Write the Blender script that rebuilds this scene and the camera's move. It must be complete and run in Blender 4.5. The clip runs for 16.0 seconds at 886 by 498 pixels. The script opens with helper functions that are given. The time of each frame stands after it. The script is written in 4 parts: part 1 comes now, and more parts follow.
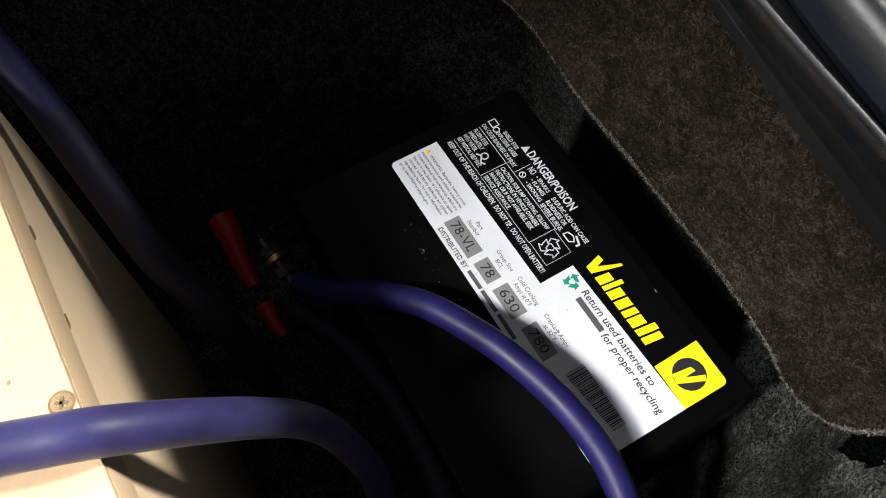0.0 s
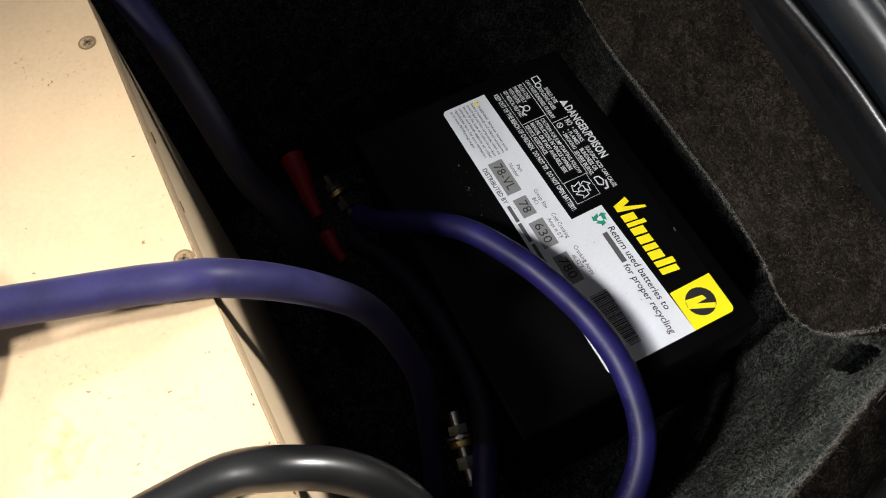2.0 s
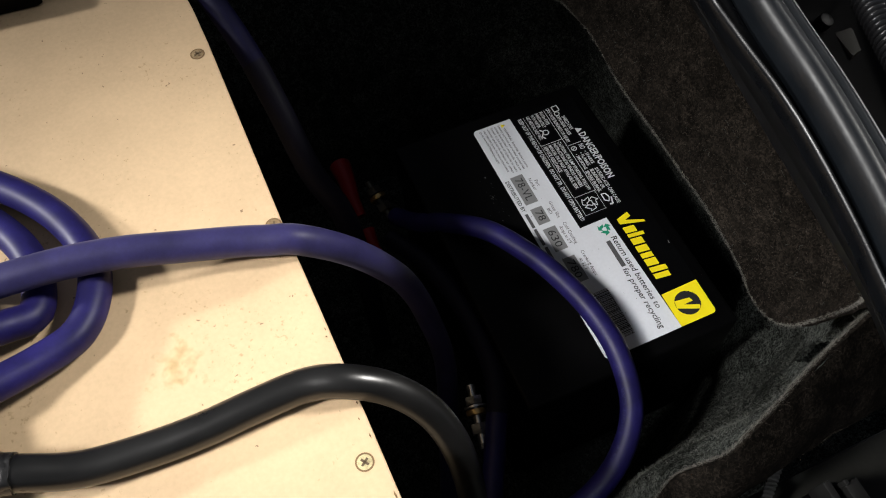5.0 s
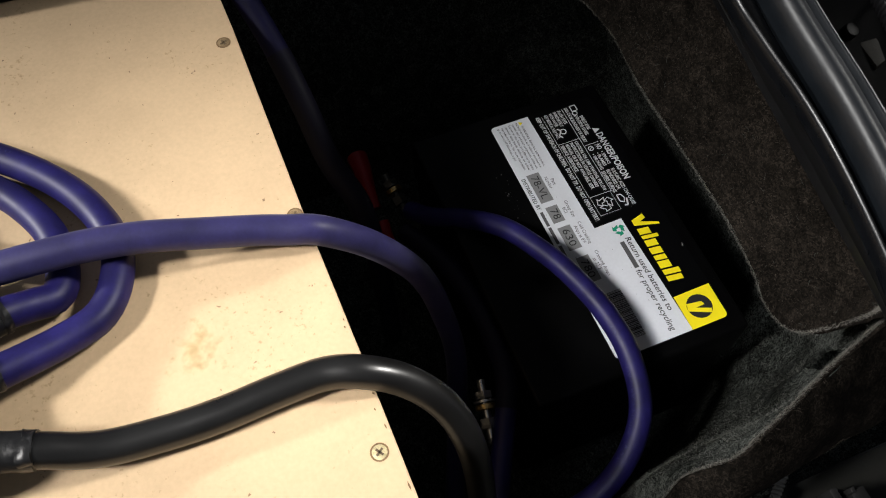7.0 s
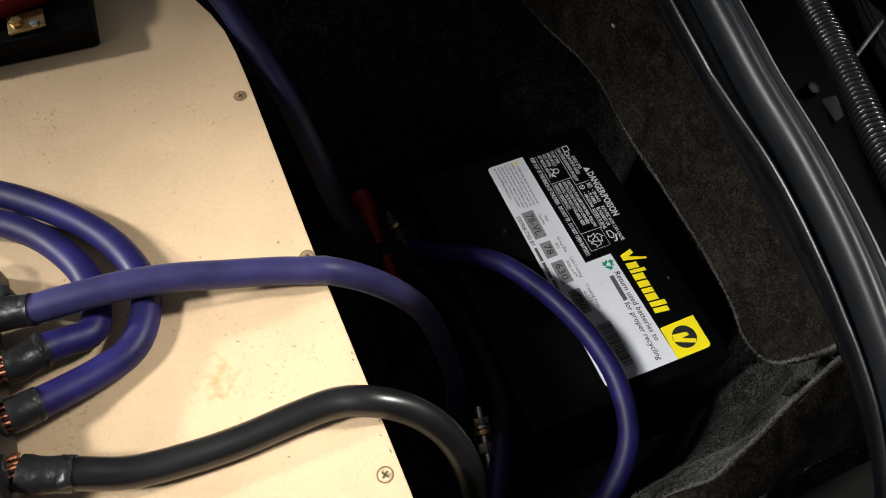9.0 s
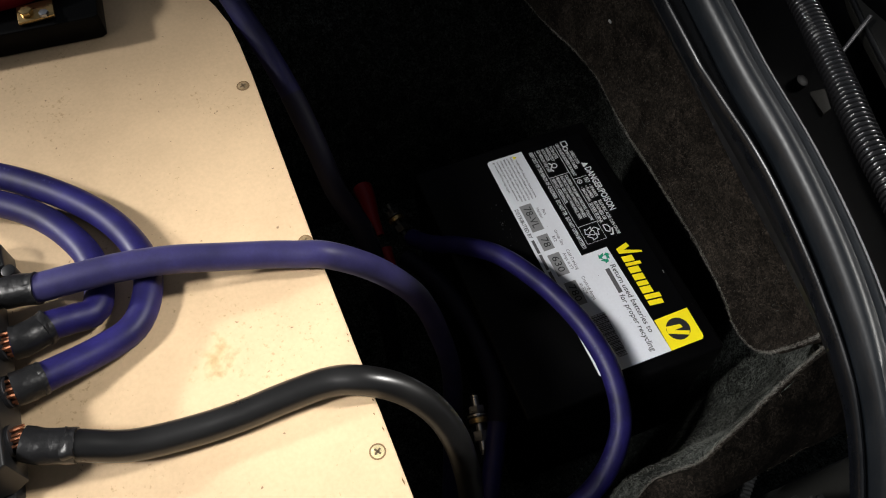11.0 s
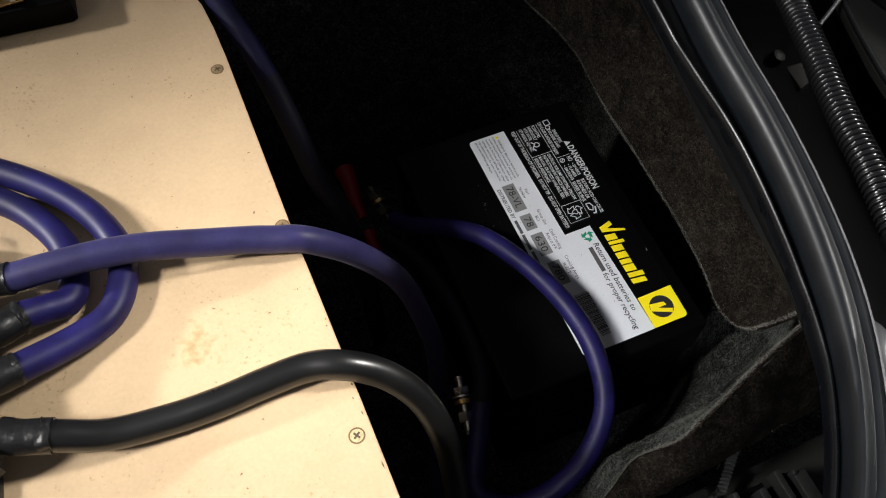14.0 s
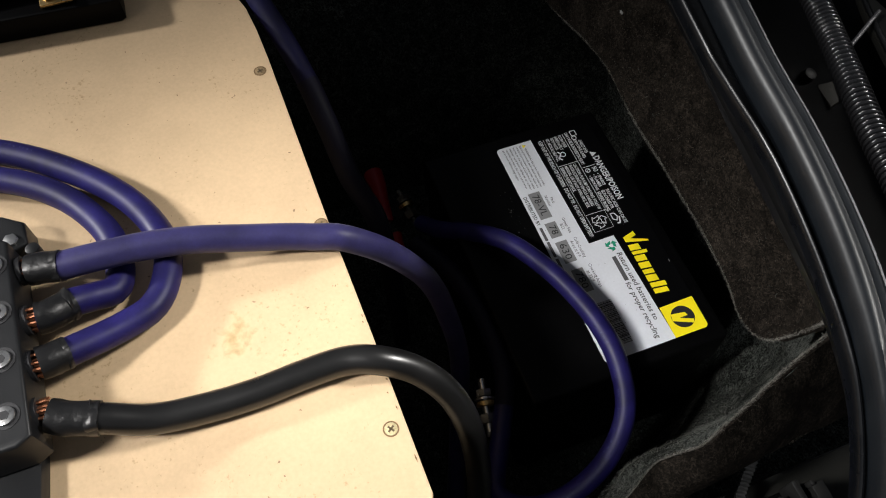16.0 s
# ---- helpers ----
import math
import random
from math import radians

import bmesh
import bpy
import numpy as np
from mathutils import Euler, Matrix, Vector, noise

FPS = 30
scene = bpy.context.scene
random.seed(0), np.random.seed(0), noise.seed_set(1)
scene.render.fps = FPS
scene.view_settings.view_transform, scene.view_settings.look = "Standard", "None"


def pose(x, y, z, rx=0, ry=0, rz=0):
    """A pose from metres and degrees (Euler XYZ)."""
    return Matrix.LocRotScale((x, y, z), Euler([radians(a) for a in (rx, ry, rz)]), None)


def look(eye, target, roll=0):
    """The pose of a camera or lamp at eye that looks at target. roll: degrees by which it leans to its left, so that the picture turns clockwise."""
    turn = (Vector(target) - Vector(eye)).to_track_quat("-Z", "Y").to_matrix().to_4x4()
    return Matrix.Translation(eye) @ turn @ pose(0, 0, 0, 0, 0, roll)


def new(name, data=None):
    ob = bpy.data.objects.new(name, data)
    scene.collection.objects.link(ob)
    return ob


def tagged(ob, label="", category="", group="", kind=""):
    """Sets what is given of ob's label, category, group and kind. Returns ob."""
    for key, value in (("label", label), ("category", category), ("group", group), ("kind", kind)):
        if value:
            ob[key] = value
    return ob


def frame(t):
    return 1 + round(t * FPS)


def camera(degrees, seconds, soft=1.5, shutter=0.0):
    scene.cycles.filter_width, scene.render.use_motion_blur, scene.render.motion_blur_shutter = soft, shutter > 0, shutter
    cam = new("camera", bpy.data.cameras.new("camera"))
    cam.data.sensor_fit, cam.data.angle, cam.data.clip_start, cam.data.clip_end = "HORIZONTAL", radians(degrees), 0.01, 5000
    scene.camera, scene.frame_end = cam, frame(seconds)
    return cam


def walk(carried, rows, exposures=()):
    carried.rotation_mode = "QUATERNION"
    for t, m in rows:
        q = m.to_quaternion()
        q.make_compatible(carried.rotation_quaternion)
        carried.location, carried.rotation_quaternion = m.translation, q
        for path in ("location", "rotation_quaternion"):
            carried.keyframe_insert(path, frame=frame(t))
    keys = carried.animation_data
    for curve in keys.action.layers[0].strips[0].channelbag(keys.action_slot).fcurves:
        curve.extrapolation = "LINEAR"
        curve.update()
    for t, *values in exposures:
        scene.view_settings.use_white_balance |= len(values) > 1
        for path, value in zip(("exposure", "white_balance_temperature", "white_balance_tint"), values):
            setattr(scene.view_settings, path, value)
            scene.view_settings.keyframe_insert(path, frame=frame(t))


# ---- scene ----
cam = camera(58.3, 16.0, soft=1.1)
PATH = [
    (0, (0.285, -0.12, 0.447), (-0.543, 0.344, -1.313), -1.1),
    (0.5, (0.301, -0.13, 0.454), (-0.517, 0.33, -1.312), -0.3),
    (1, (0.314, -0.133, 0.463), (-0.514, 0.259, -1.315), -2.9),
    (1.5, (0.33, -0.144, 0.473), (-0.513, 0.23, -1.302), -3.7),
    (2, (0.343, -0.152, 0.488), (-0.519, 0.208, -1.28), -4.8),
    (2.5, (0.352, -0.155, 0.489), (-0.511, 0.216, -1.277), -4.5),
    (3, (0.365, -0.165, 0.511), (-0.514, 0.203, -1.247), -4.7),
    (3.5, (0.377, -0.182, 0.528), (-0.532, 0.172, -1.218), -3.9),
    (4, (0.389, -0.187, 0.54), (-0.536, 0.176, -1.196), -3.4),
    (6.5, (0.402, -0.2, 0.557), (-0.544, 0.172, -1.166), -0.9),
    (7, (0.398, -0.2, 0.557), (-0.535, 0.159, -1.175), -1.0),
    (7.5, (0.402, -0.202, 0.565), (-0.539, 0.18, -1.158), -0.8),
    (8, (0.406, -0.197, 0.579), (-0.532, 0.176, -1.148), -1.2),
    (8.5, (0.407, -0.204, 0.592), (-0.562, 0.182, -1.115), -0.8),
    (11, (0.426, -0.203, 0.6), (-0.567, 0.163, -1.097), -1.2),
    (11.5, (0.419, -0.196, 0.593), (-0.548, 0.179, -1.117), -1.6),
    (12, (0.417, -0.194, 0.586), (-0.53, 0.175, -1.136), -1.6),
    (12.5, (0.418, -0.194, 0.585), (-0.513, 0.17, -1.147), -1.3),
    (13, (0.425, -0.2, 0.584), (-0.513, 0.16, -1.145), -1.1),
    (13.5, (0.427, -0.198, 0.59), (-0.513, 0.149, -1.142), -1.5),
    (14, (0.427, -0.194, 0.598), (-0.52, 0.173, -1.125), -1.4),
    (14.5, (0.437, -0.196, 0.604), (-0.516, 0.198, -1.11), -0.5),
    (15, (0.435, -0.197, 0.599), (-0.518, 0.203, -1.113), 0.2),
    (15.5, (0.431, -0.206, 0.603), (-0.532, 0.204, -1.101), 1.4),
    (16, (0.431, -0.212, 0.608), (-0.541, 0.141, -1.104), -0.6),
]
walk(cam, [(t, look(eye, target, roll)) for t, eye, target, roll in PATH],
     exposures=[(0, 0.92), (0.5, 0.87), (1, 0.8), (1.5, 0.66), (2, 0.5), (2.5, 0.42), (4, 0.1), (6.5, 0.03), (8.5, 0.1), (11, 0.07), (16, 0.05)])

# ---- world and lights ----
world = bpy.data.worlds.new("night_garage")
scene.world = world
world.use_nodes = True
wbg = world.node_tree.nodes["Background"]
wbg.inputs[0].default_value = (0.6, 0.64, 0.72, 1)
wbg.inputs[1].default_value = 0.145


def spot(name, place, target, power, size, angle, blend, colour):
    data = bpy.data.lights.new(name, "SPOT")
    data.energy, data.shadow_soft_size, data.spot_size, data.spot_blend, data.color = power, size, radians(angle), blend, colour
    ob = new(name, data)
    ob.matrix_world = look(place, target)
    return ob


# four work lamps with soft-edged beams, set round the open boot
spot("work_lamp_left", (0.298, -1.273, 1.464), (0.23, -0.06, 0.08), 150.0, 0.12, 20.0, 0.95, (1.0, 0.97, 0.94))
spot("work_lamp_right", (0.36, 1.39, 1.55), (0.27, -0.22, 0.17), 205.0, 0.15, 15.0, 0.95, (1.0, 0.97, 0.925))
spot("work_lamp_rear", (1.0, -1.1, 1.5), (0.4, 0.01, 0.12), 54.0, 0.08, 12.0, 0.9, (0.96, 0.98, 1.0))
spot("work_lamp_front", (-1.55, -3.25, 1.95), (0.15, -0.26, 0.2), 710.0, 0.14, 11.5, 1.0, (1.0, 0.98, 0.96))

# ---- materials ----


def material(name, colour, rough=0.5, metal=0.0, spec=0.5, var=0.12, scale=40.0, fine=400.0, bump=0.15, dist=0.001, cloud=0.0, cloud_scale=22.0):
    """A procedural surface: two noises vary the colour, the gloss and the relief."""
    m = bpy.data.materials.new(name)
    m.use_nodes = True
    nt = m.node_tree
    n, l = nt.nodes, nt.links
    b = n["Principled BSDF"]
    b.inputs["Metallic"].default_value = metal
    b.inputs["Specular IOR Level"].default_value = spec
    tc = n.new("ShaderNodeTexCoord")
    big, small = n.new("ShaderNodeTexNoise"), n.new("ShaderNodeTexNoise")
    for tex, s in ((big, scale), (small, fine)):
        tex.inputs["Scale"].default_value = s
        tex.inputs["Detail"].default_value = 5
        l.new(tc.outputs["Object"], tex.inputs["Vector"])
    mix = n.new("ShaderNodeMix")
    mix.data_type = "RGBA"
    lo = tuple(c * (1 - 2 * var) for c in colour)
    hi = tuple(min(1, c * (1 + var)) for c in colour)
    mix.inputs["A"].default_value, mix.inputs["B"].default_value = (*lo, 1), (*hi, 1)
    add = n.new("ShaderNodeMath")
    add.operation = "MULTIPLY_ADD"
    add.inputs[1].default_value = 0.6
    half = n.new("ShaderNodeMath")
    half.operation = "MULTIPLY"
    half.inputs[1].default_value = 0.5
    l.new(big.outputs[0], half.inputs[0])
    l.new(small.outputs[0], add.inputs[0])
    l.new(half.outputs[0], add.inputs[2])
    l.new(add.outputs[0], mix.inputs["Factor"])
    out = mix.outputs["Result"]
    if cloud:
        wide = n.new("ShaderNodeTexNoise")
        wide.inputs["Scale"].default_value, wide.inputs["Detail"].default_value = cloud_scale, 4
        l.new(tc.outputs["Object"], wide.inputs["Vector"])
        lev = n.new("ShaderNodeMapRange")
        lev.inputs["From Min"].default_value, lev.inputs["From Max"].default_value = 0.3, 0.7
        lev.inputs["To Min"].default_value, lev.inputs["To Max"].default_value = 1 - cloud, 1 + cloud
        l.new(wide.outputs[0], lev.inputs["Value"])
        sc = n.new("ShaderNodeVectorMath")
        sc.operation = "SCALE"
        l.new(out, sc.inputs[0])
        l.new(lev.outputs[0], sc.inputs["Scale"])
        out = sc.outputs[0]
    l.new(out, b.inputs["Base Color"])
    rr = n.new("ShaderNodeMapRange")
    rr.inputs["To Min"].default_value, rr.inputs["To Max"].default_value = max(0.02, rough - 0.1), min(1, rough + 0.12)
    l.new(big.outputs[0], rr.inputs["Value"])
    l.new(rr.outputs[0], b.inputs["Roughness"])
    bp = n.new("ShaderNodeBump")
    bp.inputs["Strength"].default_value, bp.inputs["Distance"].default_value = bump, dist
    l.new(add.outputs[0], bp.inputs["Height"])
    l.new(bp.outputs[0], b.inputs["Normal"])
    return m


def board_material():
    """Pale tan fibreboard: faint mottling, fine fibres, scattered dark specks and a yellow stain."""
    m = material("pale_fibreboard", (0.61, 0.443, 0.272), rough=0.55, spec=0.3, var=0.11, scale=34, fine=420, bump=0.14, dist=0.0006, cloud=0.06, cloud_scale=12.0)
    nt = m.node_tree
    n, l = nt.nodes, nt.links
    b = n["Principled BSDF"]
    base = b.inputs["Base Color"].links[0].from_socket
    tc = n.new("ShaderNodeTexCoord")
    vor = n.new("ShaderNodeTexVoronoi")
    vor.inputs["Scale"].default_value = 130
    vor.inputs["Randomness"].default_value = 1
    warp = n.new("ShaderNodeTexNoise")
    warp.inputs["Scale"].default_value = 260
    vadd = n.new("ShaderNodeMixRGB")
    vadd.blend_type, vadd.inputs[0].default_value = "ADD", 0.006
    l.new(tc.outputs["Object"], vadd.inputs[1])
    l.new(warp.outputs["Color"], vadd.inputs[2])
    l.new(vadd.outputs[0], vor.inputs["Vector"])
    # a speck only in some cells, of a size that differs from cell to cell
    sep = n.new("ShaderNodeSeparateColor")
    l.new(vor.outputs["Color"], sep.inputs[0])
    size = n.new("ShaderNodeMapRange")
    size.inputs["From Min"].default_value, size.inputs["From Max"].default_value = 0.45, 1.0
    size.inputs["To Min"].default_value, size.inputs["To Max"].default_value = 0.0, 0.11
    l.new(sep.outputs[0], size.inputs["Value"])
    less = n.new("ShaderNodeMath")
    less.operation = "LESS_THAN"
    l.new(vor.outputs["Distance"], less.inputs[0])
    l.new(size.outputs[0], less.inputs[1])
    speck = n.new("ShaderNodeMixRGB")
    speck.inputs[2].default_value = (0.13, 0.075, 0.04, 1)
    dim = n.new("ShaderNodeMath")
    dim.operation, dim.inputs[1].default_value = "MULTIPLY", 0.75
    l.new(less.outputs[0], dim.inputs[0])
    l.new(dim.outputs[0], speck.inputs[0])
    l.new(base, speck.inputs[1])
    # fine dirt and nicks
    fine = n.new("ShaderNodeTexNoise")
    fine.inputs["Scale"].default_value, fine.inputs["Detail"].default_value = 430, 3
    where = n.new("ShaderNodeTexNoise")
    where.inputs["Scale"].default_value, where.inputs["Detail"].default_value = 21, 3
    l.new(tc.outputs["Object"], fine.inputs["Vector"])
    l.new(tc.outputs["Object"], where.inputs["Vector"])
    both = n.new("ShaderNodeMath")
    both.operation = "MULTIPLY_ADD"
    both.inputs[1].default_value = 0.45
    l.new(where.outputs[0], both.inputs[0])
    l.new(fine.outputs[0], both.inputs[2])
    cut = n.new("ShaderNodeMapRange")
    cut.inputs["From Min"].default_value, cut.inputs["From Max"].default_value = 0.9, 1.02
    cut.inputs["To Max"].default_value = 0.5
    l.new(both.outputs[0], cut.inputs["Value"])
    nick = n.new("ShaderNodeMixRGB")
    nick.inputs[2].default_value = (0.27, 0.17, 0.07, 1)
    l.new(cut.outputs[0], nick.inputs[0])
    l.new(speck.outputs[0], nick.inputs[1])
    l.new(nick.outputs[0], b.inputs["Base Color"])
    return m


def stain_material():
    """An old yellow-brown glue stain, fading out at its ragged edge."""
    m = material("yellow_stain", (0.45, 0.335, 0.085), rough=0.45, var=0.2, scale=90, fine=500)
    m.use_nodes = True
    n, l = m.node_tree.nodes, m.node_tree.links
    b = n["Principled BSDF"]
    tc = n.new("ShaderNodeTexCoord")
    noi = n.new("ShaderNodeTexNoise")
    noi.inputs["Scale"].default_value, noi.inputs["Detail"].default_value = 150, 6
    l.new(tc.outputs["Object"], noi.inputs["Vector"])
    ln = n.new("ShaderNodeVectorMath")
    ln.operation = "LENGTH"
    l.new(tc.outputs["Object"], ln.inputs[0])
    fall = n.new("ShaderNodeMapRange")
    fall.inputs["From Min"].default_value, fall.inputs["From Max"].default_value = 0.0, 0.029
    fall.inputs["To Min"].default_value, fall.inputs["To Max"].default_value = 0.2, -0.25
    l.new(ln.outputs["Value"], fall.inputs["Value"])
    ad = n.new("ShaderNodeMath")
    ad.operation = "ADD"
    l.new(fall.outputs[0], ad.inputs[0])
    mr = n.new("ShaderNodeMapRange")
    mr.inputs["From Min"].default_value, mr.inputs["From Max"].default_value = 0.3, 0.75
    mr.inputs["To Min"].default_value, mr.inputs["To Max"].default_value = -0.22, 0.28
    l.new(noi.outputs[0], mr.inputs["Value"])
    l.new(mr.outputs[0], ad.inputs[1])
    cl = n.new("ShaderNodeClamp")
    cl.inputs["Max"].default_value = 0.29
    l.new(ad.outputs[0], cl.inputs["Value"])
    l.new(cl.outputs[0], b.inputs["Alpha"])
    return m


def felt_material(name, dark, light, patch, grain=800.0):
    """Needled felt: salt-and-pepper fibres over soft worn patches."""
    m = material(name, light, rough=0.97, spec=0.03, var=0.2, scale=300, fine=1400, bump=0.7, dist=0.0016)
    n, l = m.node_tree.nodes, m.node_tree.links
    b = n["Principled BSDF"]
    tc = n.new("ShaderNodeTexCoord")
    grainy, lump, wide = n.new("ShaderNodeTexNoise"), n.new("ShaderNodeTexNoise"), n.new("ShaderNodeTexNoise")
    for tex, s, d in ((grainy, grain, 6), (lump, grain / 6, 5), (wide, 38.0, 4)):
        tex.inputs["Scale"].default_value, tex.inputs["Detail"].default_value, tex.inputs["Distortion"].default_value = s, d, 1.2
        l.new(tc.outputs["Object"], tex.inputs["Vector"])
    ramp = n.new("ShaderNodeMapRange")
    ramp.inputs["From Min"].default_value, ramp.inputs["From Max"].default_value = 0.43, 0.68
    l.new(grainy.outputs[0], ramp.inputs["Value"])
    lift = n.new("ShaderNodeMapRange")
    lift.inputs["From Min"].default_value, lift.inputs["From Max"].default_value = 0.3, 0.7
    lift.inputs["To Min"].default_value, lift.inputs["To Max"].default_value = 0.35, 1.5
    l.new(lump.outputs[0], lift.inputs["Value"])
    mul = n.new("ShaderNodeMath")
    mul.operation = "MULTIPLY"
    l.new(ramp.outputs[0], mul.inputs[0])
    l.new(lift.outputs[0], mul.inputs[1])
    mix = n.new("ShaderNodeMix")
    mix.data_type = "RGBA"
    mix.inputs["A"].default_value, mix.inputs["B"].default_value = (*dark, 1), (*light, 1)
    l.new(mul.outputs[0], mix.inputs["Factor"])
    lev = n.new("ShaderNodeMapRange")
    lev.inputs["From Min"].default_value, lev.inputs["From Max"].default_value = 0.3, 0.7
    lev.inputs["To Min"].default_value, lev.inputs["To Max"].default_value = 1 - patch, 1 + patch
    l.new(wide.outputs[0], lev.inputs["Value"])
    sc = n.new("ShaderNodeVectorMath")
    sc.operation = "SCALE"
    l.new(mix.outputs["Result"], sc.inputs[0])
    l.new(lev.outputs[0], sc.inputs["Scale"])
    l.new(sc.outputs[0], b.inputs["Base Color"])
    bump = n.new("ShaderNodeBump")
    bump.inputs["Strength"].default_value, bump.inputs["Distance"].default_value = 0.5, 0.0006
    l.new(mul.outputs[0], bump.inputs["Height"])
    l.new(bump.outputs[0], b.inputs["Normal"])
    return m


M_BOARD = board_material()
M_STAIN = stain_material()
M_SINK = material("screw_sink", (0.19, 0.12, 0.06), rough=0.8, spec=0.2, var=0.4, scale=400, fine=1500)
M_SLOT = material("dirty_screw_slot", (0.13, 0.09, 0.05), rough=0.7, spec=0.3, var=0.3, scale=400, fine=1500)
M_RAWEDGE = material("board_edge", (0.6, 0.46, 0.3), rough=0.75, spec=0.2, var=0.1, scale=60, fine=700, bump=0.15)
M_PURPLE = material("purple_pvc", (0.0255, 0.0225, 0.088), rough=0.48, spec=0.28, var=0.22, scale=60, fine=600, bump=0.05, dist=0.0005, cloud=0.3, cloud_scale=48.0)
M_BLUE = material("deep_violet_pvc", (0.0112, 0.0088, 0.076), rough=0.47, spec=0.3, var=0.25, scale=70, fine=600, bump=0.06, dist=0.0005, cloud=0.35, cloud_scale=55.0)
M_PURPLE.node_tree.nodes["Principled BSDF"].inputs["Sheen Weight"].default_value = 0.05
M_BLACKPVC = material("black_pvc", (0.0078, 0.0077, 0.0077), rough=0.31, spec=0.6, var=0.25, scale=40, fine=400, bump=0.05, dist=0.0005)
M_SLEEVE = material("black_shrink_sleeve", (0.007, 0.007, 0.0075), rough=0.36, spec=0.5, var=0.2, scale=120, fine=500, bump=0.35, dist=0.001)
# purple jacket with the shade beside the box put into its colour
M_SHADEPURPLE = material("shaded_purple_pvc", (0.0072, 0.0068, 0.036), rough=0.6, spec=0.18, var=0.25, scale=70, fine=600, bump=0.06, dist=0.0005, cloud=0.35, cloud_scale=50.0)
M_FIN = material("scuffed_black_moulding", (0.017, 0.017, 0.0165), rough=0.45, spec=0.45, var=0.4, scale=120, fine=700, bump=0.2, dist=0.0006)
# black sleeve by the box; also painted shade on the battery cable's far run
M_SLEEVESHADE = material("dull_black_sleeve_and_shade", (0.0056, 0.0052, 0.0145), rough=0.62, spec=0.2, var=0.3, scale=70, fine=600, bump=0.2, dist=0.0006)
M_BLACKPLASTIC = material("black_plastic", (0.0085, 0.009, 0.0102), rough=0.42, spec=0.4, var=0.2, scale=60, fine=900, bump=0.12, dist=0.0004)
M_CASE = material("battery_case_plastic", (0.0015, 0.0015, 0.0017), rough=0.45, spec=0.09, var=0.3, scale=50, fine=900, bump=0.08, dist=0.0004)
M_BLACKLABEL = material("black_label_ink", (0.0016, 0.0017, 0.002), rough=0.4, spec=0.12, var=0.1, scale=50, fine=700, bump=0.02)
M_WHITELABEL = material("white_label_film", (0.7, 0.725, 0.775), rough=0.4, spec=0.35, var=0.07, scale=45, fine=420, bump=0.03, dist=0.0004)
M_GREYINK = material("grey_label_ink", (0.22, 0.225, 0.23), rough=0.45, spec=0.3, var=0.04)
M_BLACKINK = material("black_print_ink", (0.02, 0.02, 0.022), rough=0.5, spec=0.3, var=0.1)
M_BARINK = material("grey_print_bar", (0.09, 0.09, 0.095), rough=0.5, spec=0.3, var=0.1)
M_DUST = material("pale_dust", (0.15, 0.15, 0.145), rough=0.9, spec=0.1, var=0.2)
M_PRINT = material("pale_jacket_print", (0.05, 0.05, 0.14), rough=0.6, spec=0.15, var=0.5, scale=1200, fine=2500)
M_WHITEINK = material("white_print_ink", (0.66, 0.68, 0.7), rough=0.5, spec=0.3, var=0.05)
M_YELLOW = material("yellow_label_ink", (0.92, 0.77, 0.014), rough=0.42, spec=0.35, var=0.03)
M_GREEN = material("green_print_ink", (0.01, 0.26, 0.15), rough=0.5, spec=0.3, var=0.05)
M_CARPET = felt_material("grey_felt_carpet", (0.0052, 0.0056, 0.0052), (0.078, 0.084, 0.076), 0.38, 480.0)
M_BROWNCARPET = felt_material("dark_brown_felt_carpet", (0.0034, 0.0028, 0.0023), (0.0158, 0.0128, 0.0103), 0.5, 520.0)
M_FUZZ = material("felt_fibres", (0.15, 0.143, 0.128), rough=0.9, spec=0.1, var=0.4, scale=300, fine=900, bump=0.0)
M_NAP = material("felt_nap", (0.078, 0.082, 0.074), rough=0.9, spec=0.1, var=0.4, scale=300, fine=900, bump=0.0)
M_BROWNNAP = material("brown_felt_nap", (0.072, 0.06, 0.049), rough=0.9, spec=0.1, var=0.4, scale=300, fine=900, bump=0.0)
M_RUBBER = material("black_rubber_seal", (0.0056, 0.0076, 0.0102), rough=0.41, spec=0.48, var=0.35, scale=45, fine=600, bump=0.2, dist=0.0006)
M_SKIRT = material("dull_rubber_skirt", (0.0022, 0.0022, 0.0024), rough=0.5, spec=0.12, var=0.3, scale=60, fine=500, bump=0.1, dist=0.0006)
M_LIP = material("shiny_rubber_lip", (0.003, 0.0036, 0.0047), rough=0.27, spec=0.27, var=0.3, scale=60, fine=500, bump=0.1, dist=0.0006)
M_PAINT = material("black_car_paint", (0.0016, 0.0016, 0.002), rough=0.4, spec=0.1, var=0.3, scale=25, fine=300, bump=0.05)
M_EDGEMETAL = material("bare_flange_edge", (0.14, 0.14, 0.148), rough=0.5, metal=0.5, var=0.3, scale=200, fine=900)
M_LOOM = material("split_loom_plastic", (0.008, 0.008, 0.0088), rough=0.24, spec=0.7, var=0.2, scale=70, fine=500, bump=0.05)
M_SCREW = material("brassy_zinc_screw", (0.74, 0.58, 0.34), rough=0.36, metal=0.8, var=0.5, scale=900, fine=2600, bump=0.8, dist=0.001)
M_DIRTYSCREW = material("dirty_brass_screw", (0.3, 0.21, 0.11), rough=0.55, metal=0.5, var=0.6, scale=700, fine=2200, bump=0.9, dist=0.001)
M_STEEL = material("plated_steel", (0.5, 0.5, 0.5), rough=0.3, metal=0.95, var=0.2, scale=300, fine=1200, bump=0.15, dist=0.0003)
